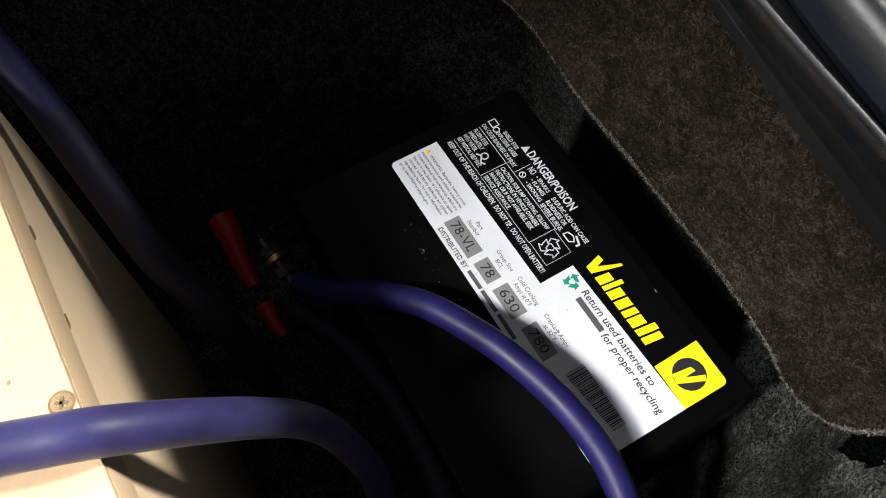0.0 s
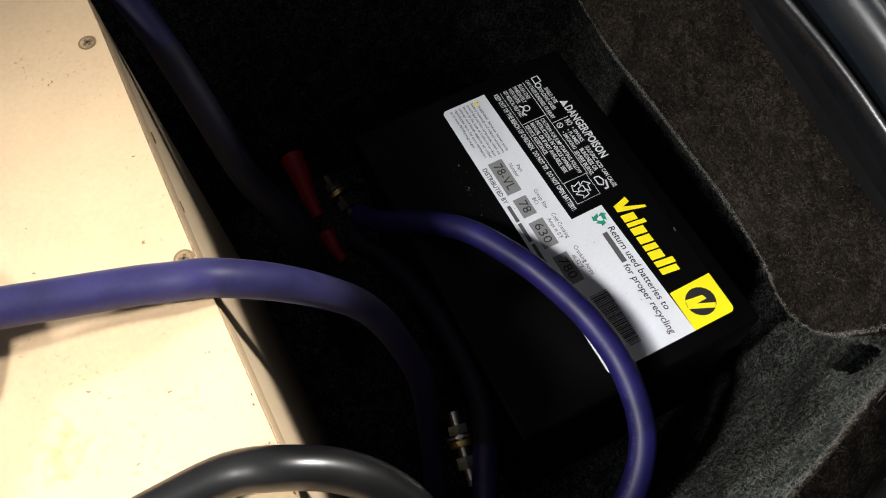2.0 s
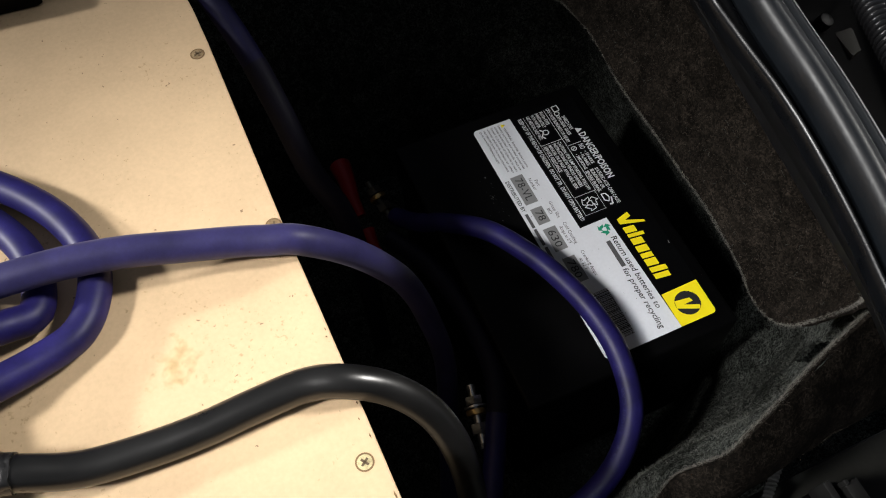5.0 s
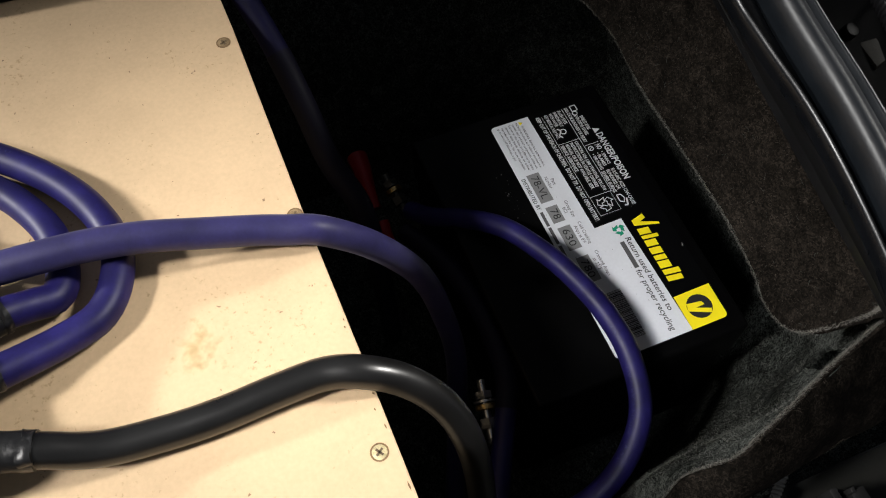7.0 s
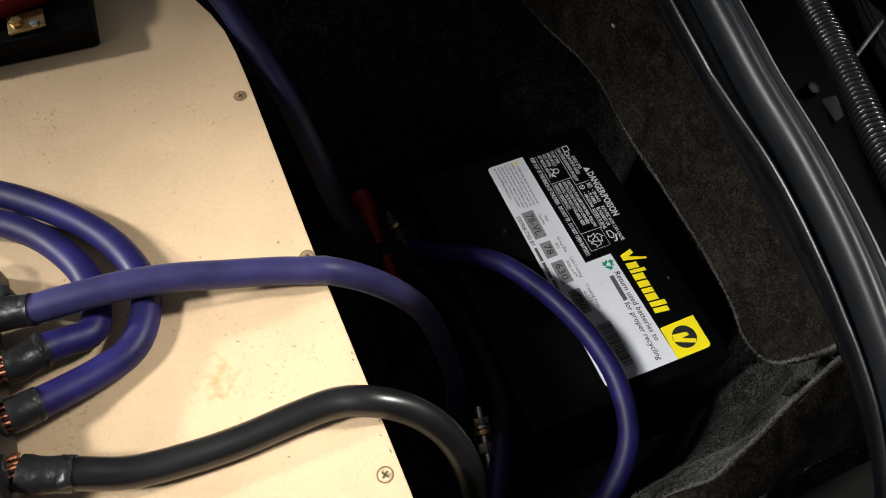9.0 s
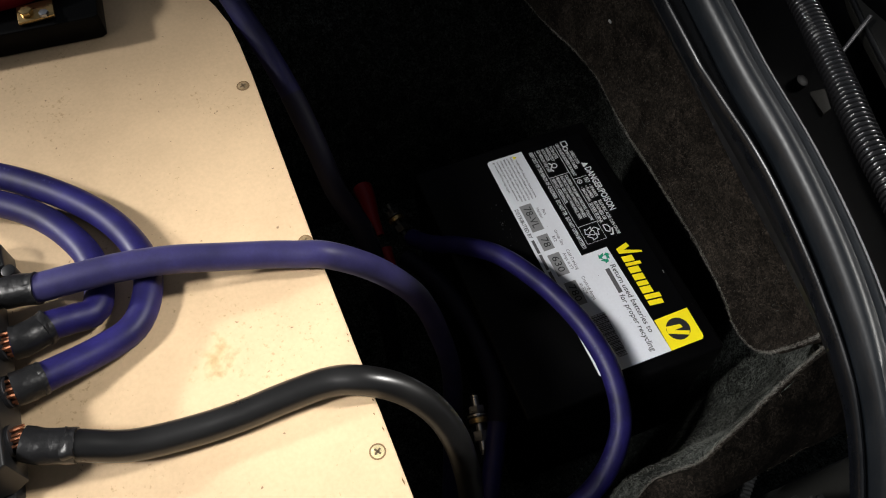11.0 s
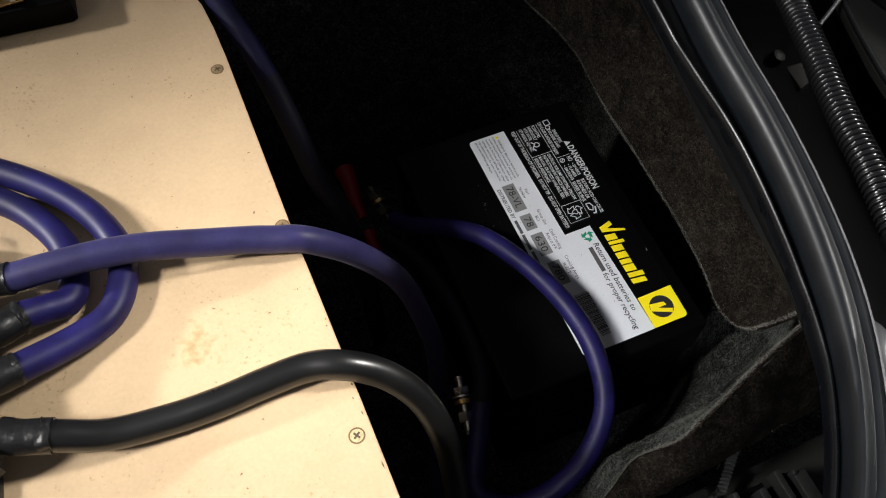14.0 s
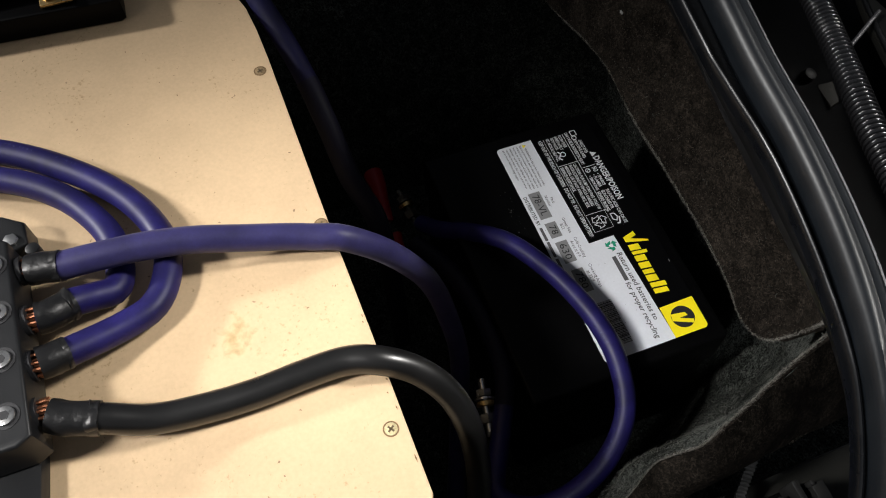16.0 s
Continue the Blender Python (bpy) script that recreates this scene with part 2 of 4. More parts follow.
M_DULLSTEEL = material("dull_tarnished_steel", (0.09, 0.085, 0.075), rough=0.5, metal=0.8, var=0.35, scale=300, fine=1200, bump=0.3, dist=0.0004)
M_COPPER = material("copper_strands", (0.72, 0.3, 0.16), rough=0.35, metal=0.9, var=0.25, scale=500, fine=1600, bump=0.3, dist=0.0004)
M_RED = material("red_vinyl_boot", (0.2, 0.0045, 0.009), rough=0.45, spec=0.25, var=0.15, scale=90, fine=600, bump=0.1)
M_BRASS = material("brass_terminal", (0.55, 0.38, 0.16), rough=0.3, metal=0.9, var=0.25, scale=200, fine=900)
M_GREYWHITE = material("grey_white_rubber", (0.11, 0.112, 0.118), rough=0.34, spec=0.6, var=0.08, scale=60, fine=400)
M_SHADEPANEL = material("dull_painted_panel", (0.022, 0.022, 0.0195), rough=0.5, spec=0.3, var=0.25, scale=25, fine=300)
M_DUSTYMETAL = material("dusty_brown_metal", (0.0065, 0.0058, 0.0042), rough=0.65, spec=0.2, var=0.35, scale=90, fine=500, bump=0.3, dist=0.0008)

# ---- building helpers ----
ORG = {}


def thing(name, base, label, category, group="", kind=""):
    ob = new(name)
    ob.empty_display_size = 0.01
    ob.location = base
    ORG[ob.name] = Vector(base)
    return tagged(ob, label, category, group, kind)


def mesh_of(name, bm, mats, shift, smooth=True):
    bm.transform(Matrix.Translation(-shift))
    bmesh.ops.recalc_face_normals(bm, faces=bm.faces)
    me = bpy.data.meshes.new(name)
    bm.to_mesh(me)
    bm.free()
    for m in mats if isinstance(mats, (list, tuple)) else [mats]:
        me.materials.append(m)
    if smooth:
        for p in me.polygons:
            p.use_smooth = True
        me.set_sharp_from_angle(angle=radians(38))
    return me


def part(name, bm, mats, parent, label="", smooth=True):
    org = ORG[parent.name]
    ob = new(name, mesh_of(name, bm, mats, org, smooth))
    ob.parent = parent
    ORG[ob.name] = org
    return tagged(ob, label)


def solo(name, bm, mats, label, category, kind="", group="", smooth=True, base=None):
    if base is None:
        xs = [v.co for v in bm.verts]
        base = Vector((sum(v.x for v in xs) / len(xs), sum(v.y for v in xs) / len(xs), min(v.z for v in xs)))
    base = Vector(base)
    ob = new(name, mesh_of(name, bm, mats, base, smooth))
    ob.location = base
    ORG[ob.name] = base
    return tagged(ob, label, category, group, kind)


def join(*bms):
    out = bmesh.new()
    for b in bms:
        me = bpy.data.meshes.new("tmp")
        b.to_mesh(me)
        b.free()
        out.from_mesh(me)
        bpy.data.meshes.remove(me)
    return out


def box(x0, x1, y0, y1, z0, z1, bevel=0.0, seg=2):
    bm = bmesh.new()
    bmesh.ops.create_cube(bm, size=1)
    bm.transform(Matrix.Translation(((x0 + x1) / 2, (y0 + y1) / 2, (z0 + z1) / 2)) @ Matrix.Diagonal((x1 - x0, y1 - y0, z1 - z0, 1)))
    if bevel:
        bmesh.ops.bevel(bm, geom=bm.edges[:], offset=bevel, segments=seg, affect="EDGES", profile=0.5)
    return bm


def prism(outline, z0, z1, bevel=0.0, seg=2):
    """A flat plate of the given outline between two heights."""
    bm = bmesh.new()
    vs = [bm.verts.new((x, y, z0)) for x, y in outline]
    f = bm.faces.new(vs)
    top = bmesh.ops.extrude_face_region(bm, geom=[f])["geom"]
    bmesh.ops.translate(bm, verts=[v for v in top if isinstance(v, bmesh.types.BMVert)], vec=(0, 0, z1 - z0))
    if bevel:
        es = [e for e in bm.edges if abs(e.verts[0].co.z - e.verts[1].co.z) < 1e-7]
        bmesh.ops.bevel(bm, geom=es, offset=bevel, segments=seg, affect="EDGES", profile=0.5)
    return bm


def disc(place, axis, r, h, seg=24, bevel=0.0, r2=None):
    """A cylinder of height h that stands on place along axis."""
    bm = bmesh.new()
    bmesh.ops.create_cone(bm, cap_ends=True, segments=seg, radius1=r, radius2=r if r2 is None else r2, depth=h)
    if bevel:
        es = [e for e in bm.edges if len(e.link_faces) == 2 and abs(e.verts[0].co.z - e.verts[1].co.z) < 1e-7]
        bmesh.ops.bevel(bm, geom=es, offset=bevel, segments=2, affect="EDGES", profile=0.5)
    q = Vector(axis).to_track_quat("Z", "Y").to_matrix().to_4x4()
    bm.transform(Matrix.Translation(place) @ q @ Matrix.Translation((0, 0, h / 2)))
    return bm


def spline(points, n):
    """Points along a smooth curve through the given ones, at even steps."""
    p = [Vector(q) for q in points]
    p = [p[0] * 2 - p[1]] + p + [p[-1] * 2 - p[-2]]
    out = []
    for i in range(1, len(p) - 2):
        for k in range(24):
            t = k / 24
            a, b, c, d = p[i - 1:i + 3]
            out.append(0.5 * (2 * b + (c - a) * t + (2 * a - 5 * b + 4 * c - d) * t * t + (3 * b - a - 3 * c + d) * t ** 3))
    out.append(p[-2])
    run = [0.0]
    for a, b in zip(out, out[1:]):
        run.append(run[-1] + (b - a).length)
    even, j = [], 0
    for k in range(n):
        s = run[-1] * k / (n - 1)
        while j < len(run) - 2 and run[j + 1] < s:
            j += 1
        w = (s - run[j]) / max(1e-9, run[j + 1] - run[j])
        even.append(out[j].lerp(out[j + 1], min(1, max(0, w))))
    return even


def sweep(path, profile, closed=True, up=None, scale=None):
    """Carries a profile of (side, up) offsets along a path; the profile may be a function of the place. up: a fixed upward direction, or none to carry the frame along."""
    bm = bmesh.new()
    rings = []
    n = len(path)
    side = None
    shape = profile if callable(profile) else (lambda p: profile)
    for i, p in enumerate(path):
        d = (path[min(i + 1, n - 1)] - path[max(i - 1, 0)]).normalized()
        if up is not None:
            s = Vector(up).cross(d).normalized()
        else:
            if side is None:
                side = d.cross(Vector((0, 0, 1)))
                if side.length < 1e-3:
                    side = d.cross(Vector((1, 0, 0)))
            s = (side - d * side.dot(d)).normalized()
            side = s
        u = d.cross(s)
        k = scale(i / (n - 1)) if scale else 1.0
        rings.append([bm.verts.new(p + s * a * k + u * b * k) for a, b in shape(p)])
    m = len(rings[0])
    for r0, r1 in zip(rings, rings[1:]):
        for j in range(m if closed else m - 1):
            bm.faces.new((r0[j], r0[(j + 1) % m], r1[(j + 1) % m], r1[j]))
    if closed:
        bm.faces.new(rings[0][::-1])
        bm.faces.new(rings[-1])
    return bm


def ring(r, seg=22):
    return [(r * math.cos(2 * math.pi * k / seg), r * math.sin(2 * math.pi * k / seg)) for k in range(seg)]


def tube(points, r, n=90, seg=22, scale=None):
    return sweep(spline(points, n), ring(r, seg), scale=scale)


def loft(rows, nu, nv, rough=0.0, freq=30.0, thick=0.0, seed=0.0):
    """A smooth sheet through rows of points; rough: uneven relief in metres; thick: its thickness."""
    lines = [spline(r, nu) for r in rows]
    cols = [spline([ln[i] for ln in lines], nv) for i in range(nu)]
    bm = bmesh.new()
    grid = [[bm.verts.new(c) for c in col] for col in cols]
    for a, b in zip(grid, grid[1:]):
        for j in range(nv - 1):
            bm.faces.new((a[j], b[j], b[j + 1], a[j + 1]))
    bm.normal_update()
    if rough:
        off = {v: v.normal * rough * (noise.noise(v.co * freq + Vector((seed, 0, 0))) + 0.5 * noise.noise(v.co * freq * 3.1 + Vector((0, seed, 0)))) for v in bm.verts}
        for v, o in off.items():
            v.co += o
    if thick:
        bmesh.ops.solidify(bm, geom=bm.faces[:], thickness=thick)
    return bm


def fuzz(lines, count, length, spread, width=0.00022, seed=1, lean=(0, 0, 1)):
    """Loose fibres that stand out along lines: thin curved blades."""
    rnd = random.Random(seed)
    verts, faces = [], []
    for _ in range(count):
        ln = rnd.choice(lines)
        k = rnd.random() * (len(ln) - 1)
        i = min(int(k), len(ln) - 2)
        p = ln[i].lerp(ln[i + 1], k - i) + Vector([rnd.uniform(-spread, spread) for _ in range(3)])
        d = (Vector([rnd.uniform(-1, 1) for _ in range(3)]) + Vector(lean)).normalized()
        bend = Vector([rnd.uniform(-1, 1) for _ in range(3)]) * 0.5
        L = length * (0.3 + 1.3 * rnd.random() ** 2)
        s = d.cross(Vector((rnd.uniform(-1, 1), rnd.uniform(-1, 1), 0.4))).normalized() * width
        b = len(verts)
        mid, tip = p + d * L * 0.5, p + d * L + bend * L * 0.5
        verts += [p - s, p + s, mid - s * 0.8, mid + s * 0.8, tip]
        faces += [(b, b + 1, b + 3, b + 2), (b + 2, b + 3, b + 4)]
    me = bpy.data.meshes.new("fibres")
    me.from_pydata([tuple(v) for v in verts], [], faces)
    bm = bmesh.new()
    bm.from_mesh(me)
    bpy.data.meshes.remove(me)
    return bm


def hairs(lines, count, length, lift, width=0.00007, seed=1):
    """Long loose hairs that lie curled on a sheet."""
    rnd = random.Random(seed)
    verts, faces = [], []
    lift = Vector(lift)
    for _ in range(count):
        ln = rnd.choice(lines)
        k = rnd.random() * (len(ln) - 1)
        i = min(int(k), len(ln) - 2)
        p = ln[i].lerp(ln[i + 1], k - i) + lift * rnd.uniform(0.6, 1.6)
        d = Vector([rnd.uniform(-1, 1) for _ in range(3)])
        d = (d - lift * (0.8 * d.dot(lift) / lift.length_squared)).normalized()
        turn = Matrix.Rotation(rnd.uniform(-0.5, 0.5), 3, lift.normalized())
        L = length * (0.35 + rnd.random())
        base = len(verts)
        for _s in range(6):
            s = d.cross(lift).normalized() * width
            verts += [p - s, p + s]
            p = p + d * L / 5
            d = turn @ d
        faces += [(base + 2 * j, base + 2 * j + 1, base + 2 * j + 3, base + 2 * j + 2) for j in range(5)]
    me = bpy.data.meshes.new("hairs")
    me.from_pydata([tuple(v) for v in verts], [], faces)
    bm = bmesh.new()
    bm.from_mesh(me)
    bpy.data.meshes.remove(me)
    return bm


def sheet_lines(rows, nu, nv):
    """Lines that run along a sheet through rows of points."""
    lines = [spline(r, nu) for r in rows]
    cols = [spline([ln[i] for ln in lines], nv) for i in range(nu)]
    return [[c[k] for c in cols] for k in range(nv)]

# ---- the large structure ----
FLOOR = -0.2


def arc(cx, cy, r, a0, a1, n=8):
    return [(cx + r * math.cos(radians(a0 + (a1 - a0) * k / n)), cy + r * math.sin(radians(a0 + (a1 - a0) * k / n))) for k in range(n + 1)]


# boot floor and plain walls that close the place
solo("floor", loft([[(-1.0, y, FLOOR), (-0.3, y, FLOOR), (0.3, y, FLOOR), (0.6, y, FLOOR)] for y in (-1.3, -0.6, 0.0, 0.3)], 40, 40, 0.003, 9, 0.006),
     M_CARPET, "dark grey felt carpet on the boot floor", "floor", "structure")
solo("wall_front", box(-1.02, -1.0, -1.3, 0.4, -0.25, 0.45), M_BROWNCARPET, "dark carpeted bulkhead behind the rear seat", "wall", "structure")
solo("wall_far_side", box(-1.0, 0.6, -1.32, -1.3, -0.25, 0.3), M_BROWNCARPET, "dark carpeted far side of the boot", "wall", "structure")
solo("wall_rear", box(0.6, 0.62, -1.3, 0.3, -0.25, 0.22), M_SHADEPANEL, "dull black inner rear panel of the boot", "wall", "structure")
# felt lining of the side pocket round the battery
SIDE = [
    [(-0.5, 0.22, FLOOR), (-0.1, 0.208, FLOOR), (0.1, 0.2, FLOOR), (0.29, 0.19, FLOOR)],
    [(-0.5, 0.22, -0.08), (-0.1, 0.206, -0.08), (0.1, 0.198, -0.08), (0.29, 0.19, -0.08)],
    [(-0.5, 0.21, 0.03), (-0.1, 0.196, 0.03), (0.1, 0.188, 0.03), (0.29, 0.185, 0.02)],
    [(-0.5, 0.16, 0.14), (-0.1, 0.15, 0.14), (0.1, 0.145, 0.135), (0.3, 0.14, 0.12)]]
solo("wall_pocket_side", loft(SIDE, 90, 50, 0.0016, 16, 0.004), M_CARPET, "grey felt lining of the side pocket", "carpet", "structure")
solo("pocket_nap", fuzz(sheet_lines([[p for p in r[1:]] for r in SIDE[1:]], 60, 24), 14000, 0.0016, 0.003, 0.00006, 11, (0, -1, 0)), M_NAP, "loose grey fibres of the pocket felt", "carpet nap", "stuff")
solo("wall_pocket_front", loft([
    [(-0.13, -0.3, FLOOR), (-0.12, 0.0, FLOOR), (-0.1, 0.23, FLOOR)],
    [(-0.2, -0.3, -0.05), (-0.19, 0.0, -0.05), (-0.16, 0.22, -0.05)],
    [(-0.32, -0.3, 0.09), (-0.3, 0.0, 0.09), (-0.26, 0.2, 0.12)]], 60, 60, 0.0018, 14, 0.004),
    M_CARPET, "grey felt lining in front of the battery", "carpet", "structure")

# raised fold of felt at the rear of the pocket
RIDGE = [(0.356, -0.066, 0.06), (0.351, -0.055, 0.092), (0.345, -0.043, 0.115), (0.3452, -0.035, 0.1255), (0.348, -0.0175, 0.1365), (0.345, -0.006, 0.146), (0.338, 0.0165, 0.152), (0.33, 0.0396, 0.156), (0.318, 0.082, 0.16), (0.312, 0.115, 0.165)]
REAR = [
    RIDGE + [(0.295, 0.15, 0.16), (0.26, 0.168, 0.15), (0.2, 0.172, 0.15)],
    [(0.35, -0.068, 0.05), (0.345, -0.055, 0.07), (0.337, -0.042, 0.09), (0.336, -0.033, 0.098), (0.337, -0.016, 0.104), (0.335, -0.004, 0.11), (0.3335, 0.02, 0.114), (0.33, 0.046, 0.115), (0.32, 0.092, 0.11), (0.312, 0.125, 0.11), (0.292, 0.152, 0.1), (0.258, 0.170, 0.1), (0.2, 0.175, 0.1)],
    [(0.346, -0.07, 0.02), (0.34, -0.055, 0.035), (0.33, -0.042, 0.052), (0.328, -0.033, 0.058), (0.327, -0.008, 0.062), (0.3265, 0.004, 0.063), (0.325, 0.025, 0.061), (0.324, 0.05, 0.057), (0.3015, 0.112, 0.04), (0.288, 0.140, 0.028), (0.272, 0.157, 0.02), (0.246, 0.172, 0.02), (0.2, 0.178, 0.02)],
    [(0.343, -0.072, -0.06), (0.336, -0.055, -0.04), (0.326, -0.042, -0.03), (0.323, -0.033, -0.025), (0.318, -0.008, -0.02), (0.316, 0.004, -0.02), (0.312, 0.025, -0.022), (0.308, 0.052, -0.025), (0.290, 0.114, -0.033), (0.281, 0.141, -0.04), (0.266, 0.156, -0.045), (0.242, 0.168, -0.05), (0.2, 0.175, -0.05)],
    [(0.34, -0.074, -0.13), (0.332, -0.055, -0.12), (0.322, -0.042, -0.11), (0.318, -0.033, -0.105), (0.31, -0.008, -0.1), (0.306, 0.004, -0.1), (0.3, 0.027, -0.1), (0.293, 0.052, -0.098), (0.275, 0.099, -0.098), (0.262, 0.122, -0.098), (0.25, 0.136, -0.095), (0.235, 0.15, -0.1), (0.2, 0.165, -0.1)],
    [(0.338, -0.076, FLOOR), (0.33, -0.055, FLOOR), (0.318, -0.042, FLOOR), (0.314, -0.033, FLOOR), (0.304, -0.008, FLOOR), (0.3, 0.004, FLOOR), (0.288, 0.022, FLOOR), (0.276, 0.046, FLOOR), (0.256, 0.086, FLOOR), (0.2505, 0.113, FLOOR), (0.242, 0.122, FLOOR), (0.226, 0.132, FLOOR), (0.2, 0.142, FLOOR)]]
rear = loft(REAR, 210, 120, 0.0028, 26, 0.0, 3.0)
TEAR = (Vector((0.2905, 0.1245, 0.018)), Vector((0.306, 0.109, 0.062)))


def gap(co):
    """How far a point lies from the middle line of the torn hole."""
    a, b = TEAR
    k = max(0.0, min(1.0, (co - a).dot(b - a) / (b - a).length_squared))
    return (co - a.lerp(b, k)).length


torn = [v for v in rear.verts if gap(v.co) + 0.0025 * noise.noise(v.co * 230) < 0.0112]
bmesh.ops.delete(rear, geom=torn, context="VERTS")
bmesh.ops.solidify(rear, geom=rear.faces[:], thickness=0.003)
solo("wall_pocket_rear", rear, M_CARPET, "grey felt lining that rises to a fold at the rear", "carpet", "structure")
rear_fibres = fuzz(sheet_lines(REAR[:5], 90, 50), 60000, 0.0019, 0.0018, 0.0001, 12, (-0.7, -0.5, 0.5))
bmesh.ops.delete(rear_fibres, geom=[v for v in rear_fibres.verts if gap(v.co) < 0.0125], context="VERTS")
solo("rear_nap", rear_fibres, M_NAP, "loose grey fibres of the rear felt", "carpet nap", "stuff")

# ---- trim, seal and metalwork of the boot opening ----
FLAP = [(0.366, -0.066, 0.05), (0.366, -0.055, 0.075), (0.3655, -0.043, 0.096), (0.365, -0.035, 0.104), (0.364, -0.0175, 0.109), (0.363, -0.006, 0.111), (0.3608, 0.0165, 0.11), (0.359, 0.0396, 0.106), (0.355, 0.082, 0.099), (0.352, 0.115, 0.093)]
flap = thing("carpet_flap", (0.35, 0.0, 0.03), "brown felt trim flap with a straight cut edge", "carpet")
part("felt", loft([RIDGE, [(a[0] * 0.45 + b[0] * 0.55 + 0.004, (a[1] + b[1]) / 2, (a[2] + b[2]) / 2) for a, b in zip(RIDGE, FLAP)], FLAP], 110, 30, 0.0018, 26, 0.003, 8.0), M_BROWNCARPET, flap)
part("fold_fuzz", fuzz([spline(RIDGE, 60)], 9000, 0.0014, 0.0011, 0.00008, seed=3), M_FUZZ, flap, "pale worn fibres on the fold")["kind"] = "stuff"

part("nap", fuzz(sheet_lines([RIDGE, FLAP], 60, 16), 24000, 0.0024, 0.0016, 0.00008, 13, (0.8, 0, 0.6)), M_BROWNNAP, flap, "loose brown fibres")["kind"] = "stuff"

part("loose_hairs", hairs(sheet_lines([RIDGE, FLAP], 60, 16), 700, 0.005, (0.0016, 0.0002, 0.0012), 0.00006, 31), M_BROWNNAP, flap, "curled hairs caught on the felt")["kind"] = "stuff"
flecks = hairs(sheet_lines(REAR[:4], 70, 40), 300, 0.0022, (-0.0016, -0.0008, 0.0006), 0.00009, 33)
bmesh.ops.delete(flecks, geom=[v for v in flecks.verts if gap(v.co) < 0.016], context="VERTS")
solo("felt_flecks", flecks, M_DUST, "small pale flecks caught in the rear felt", "lint", "stuff")

CUT = [(-0.5, 0.09, 0.06), (-0.2, 0.086, 0.07), (-0.08, 0.084, 0.086), (-0.01, 0.084, 0.105), (0.035, 0.084, 0.11), (0.08, 0.084, 0.1), (0.135, 0.084, 0.099),
       (0.19, 0.084, 0.096), (0.235, 0.084, 0.088), (0.258, 0.084, 0.076), (0.275, 0.085, 0.075), (0.29, 0.084, 0.092), (0.3, 0.082, 0.12), (0.312, 0.078, 0.165), (0.3245, 0.0435, 0.228)]
TOP = [(-0.5, 0.14, 0.27), (-0.2, 0.12, 0.27), (-0.08, 0.1, 0.268), (0.0, 0.085, 0.265), (0.05, 0.078, 0.264), (0.09, 0.073, 0.262), (0.14, 0.066, 0.262),
       (0.19, 0.06, 0.262), (0.23, 0.055, 0.26), (0.255, 0.052, 0.258), (0.275, 0.05, 0.257), (0.295, 0.047, 0.256), (0.31, 0.044, 0.255), (0.325, 0.04, 0.2545), (0.335, 0.032, 0.256)]
trim_side = thing("side_trim", (0.1, 0.085, 0.07), "dark brown felt side trim with a rough cut edge", "trim panel")
DEEP1 = {0: 0.11, 1: 0.11, 12: 0.09, 13: 0.08, 14: 0.0445}
DEEP2 = {0: 0.13, 1: 0.13, 12: 0.094, 13: 0.07, 14: 0.042}
mid1 = [(a[0] * 0.75 + b[0] * 0.25, DEEP1.get(i, 0.094), a[2] * 0.75 + b[2] * 0.25) for i, (a, b) in enumerate(zip(CUT, TOP))]
mid2 = [(a[0] * 0.3 + b[0] * 0.7, DEEP2.get(i, 0.103), a[2] * 0.3 + b[2] * 0.7) for i, (a, b) in enumerate(zip(CUT, TOP))]
part("felt", loft([CUT, mid1, mid2, TOP], 160, 40, 0.002, 26, 0.0035, 5.0), M_BROWNCARPET, trim_side)
part("edge_fuzz", fuzz([spline(CUT, 90)], 16000, 0.0011, 0.001, 0.00008, seed=5, lean=(0, -0.5, 0.2)), M_FUZZ, trim_side, "pale frayed fibres of the cut edge")["kind"] = "stuff"

part("nap", fuzz(sheet_lines([CUT[2:], mid1[2:], mid2[2:], TOP[2:]], 80, 30), 26000, 0.0016, 0.0016, 0.00006, 14, (0, -1, 0.2)), M_BROWNNAP, trim_side, "loose brown fibres")["kind"] = "stuff"
part("loose_hairs", hairs(sheet_lines([CUT[2:], mid1[2:], mid2[2:], TOP[2:]], 80, 30), 260, 0.004, (0, -0.002, 0.0004), 0.000045, 21), M_NAP, trim_side, "pale curled hairs caught on the felt")["kind"] = "stuff"

# rubber seal round the opening: a thin inner lip, a ribbed bulb and the metal flange behind it
SEAL = [(-0.6, 0.17, 0.38), (-0.3, 0.115, 0.352), (-0.1, 0.085, 0.33), (0.05, 0.066, 0.313), (0.167, 0.0515, 0.3), (0.205, 0.048, 0.294), (0.25, 0.0445, 0.289), (0.293, 0.037, 0.286),
        (0.33, 0.0265, 0.285), (0.36, 0.014, 0.285), (0.39, -0.003, 0.285), (0.42, -0.025, 0.284), (0.45, -0.055, 0.28), (0.48, -0.1, 0.275), (0.51, -0.2, 0.27), (0.52, -0.45, 0.27)]
seal_path = spline(SEAL, 220)
seal = thing("boot_seal", (0.25, 0.047, 0.26), "black rubber weather seal along the boot opening", "weather seal")


def between(x, table):
    """A value read from rows of (x, value), straight from row to row."""
    for (x0, v0), (x1, v1) in zip(table, table[1:]):
        if x <= x1:
            return v0 + (v1 - v0) * max(0.0, (x - x0) / (x1 - x0))
    return table[-1][1]


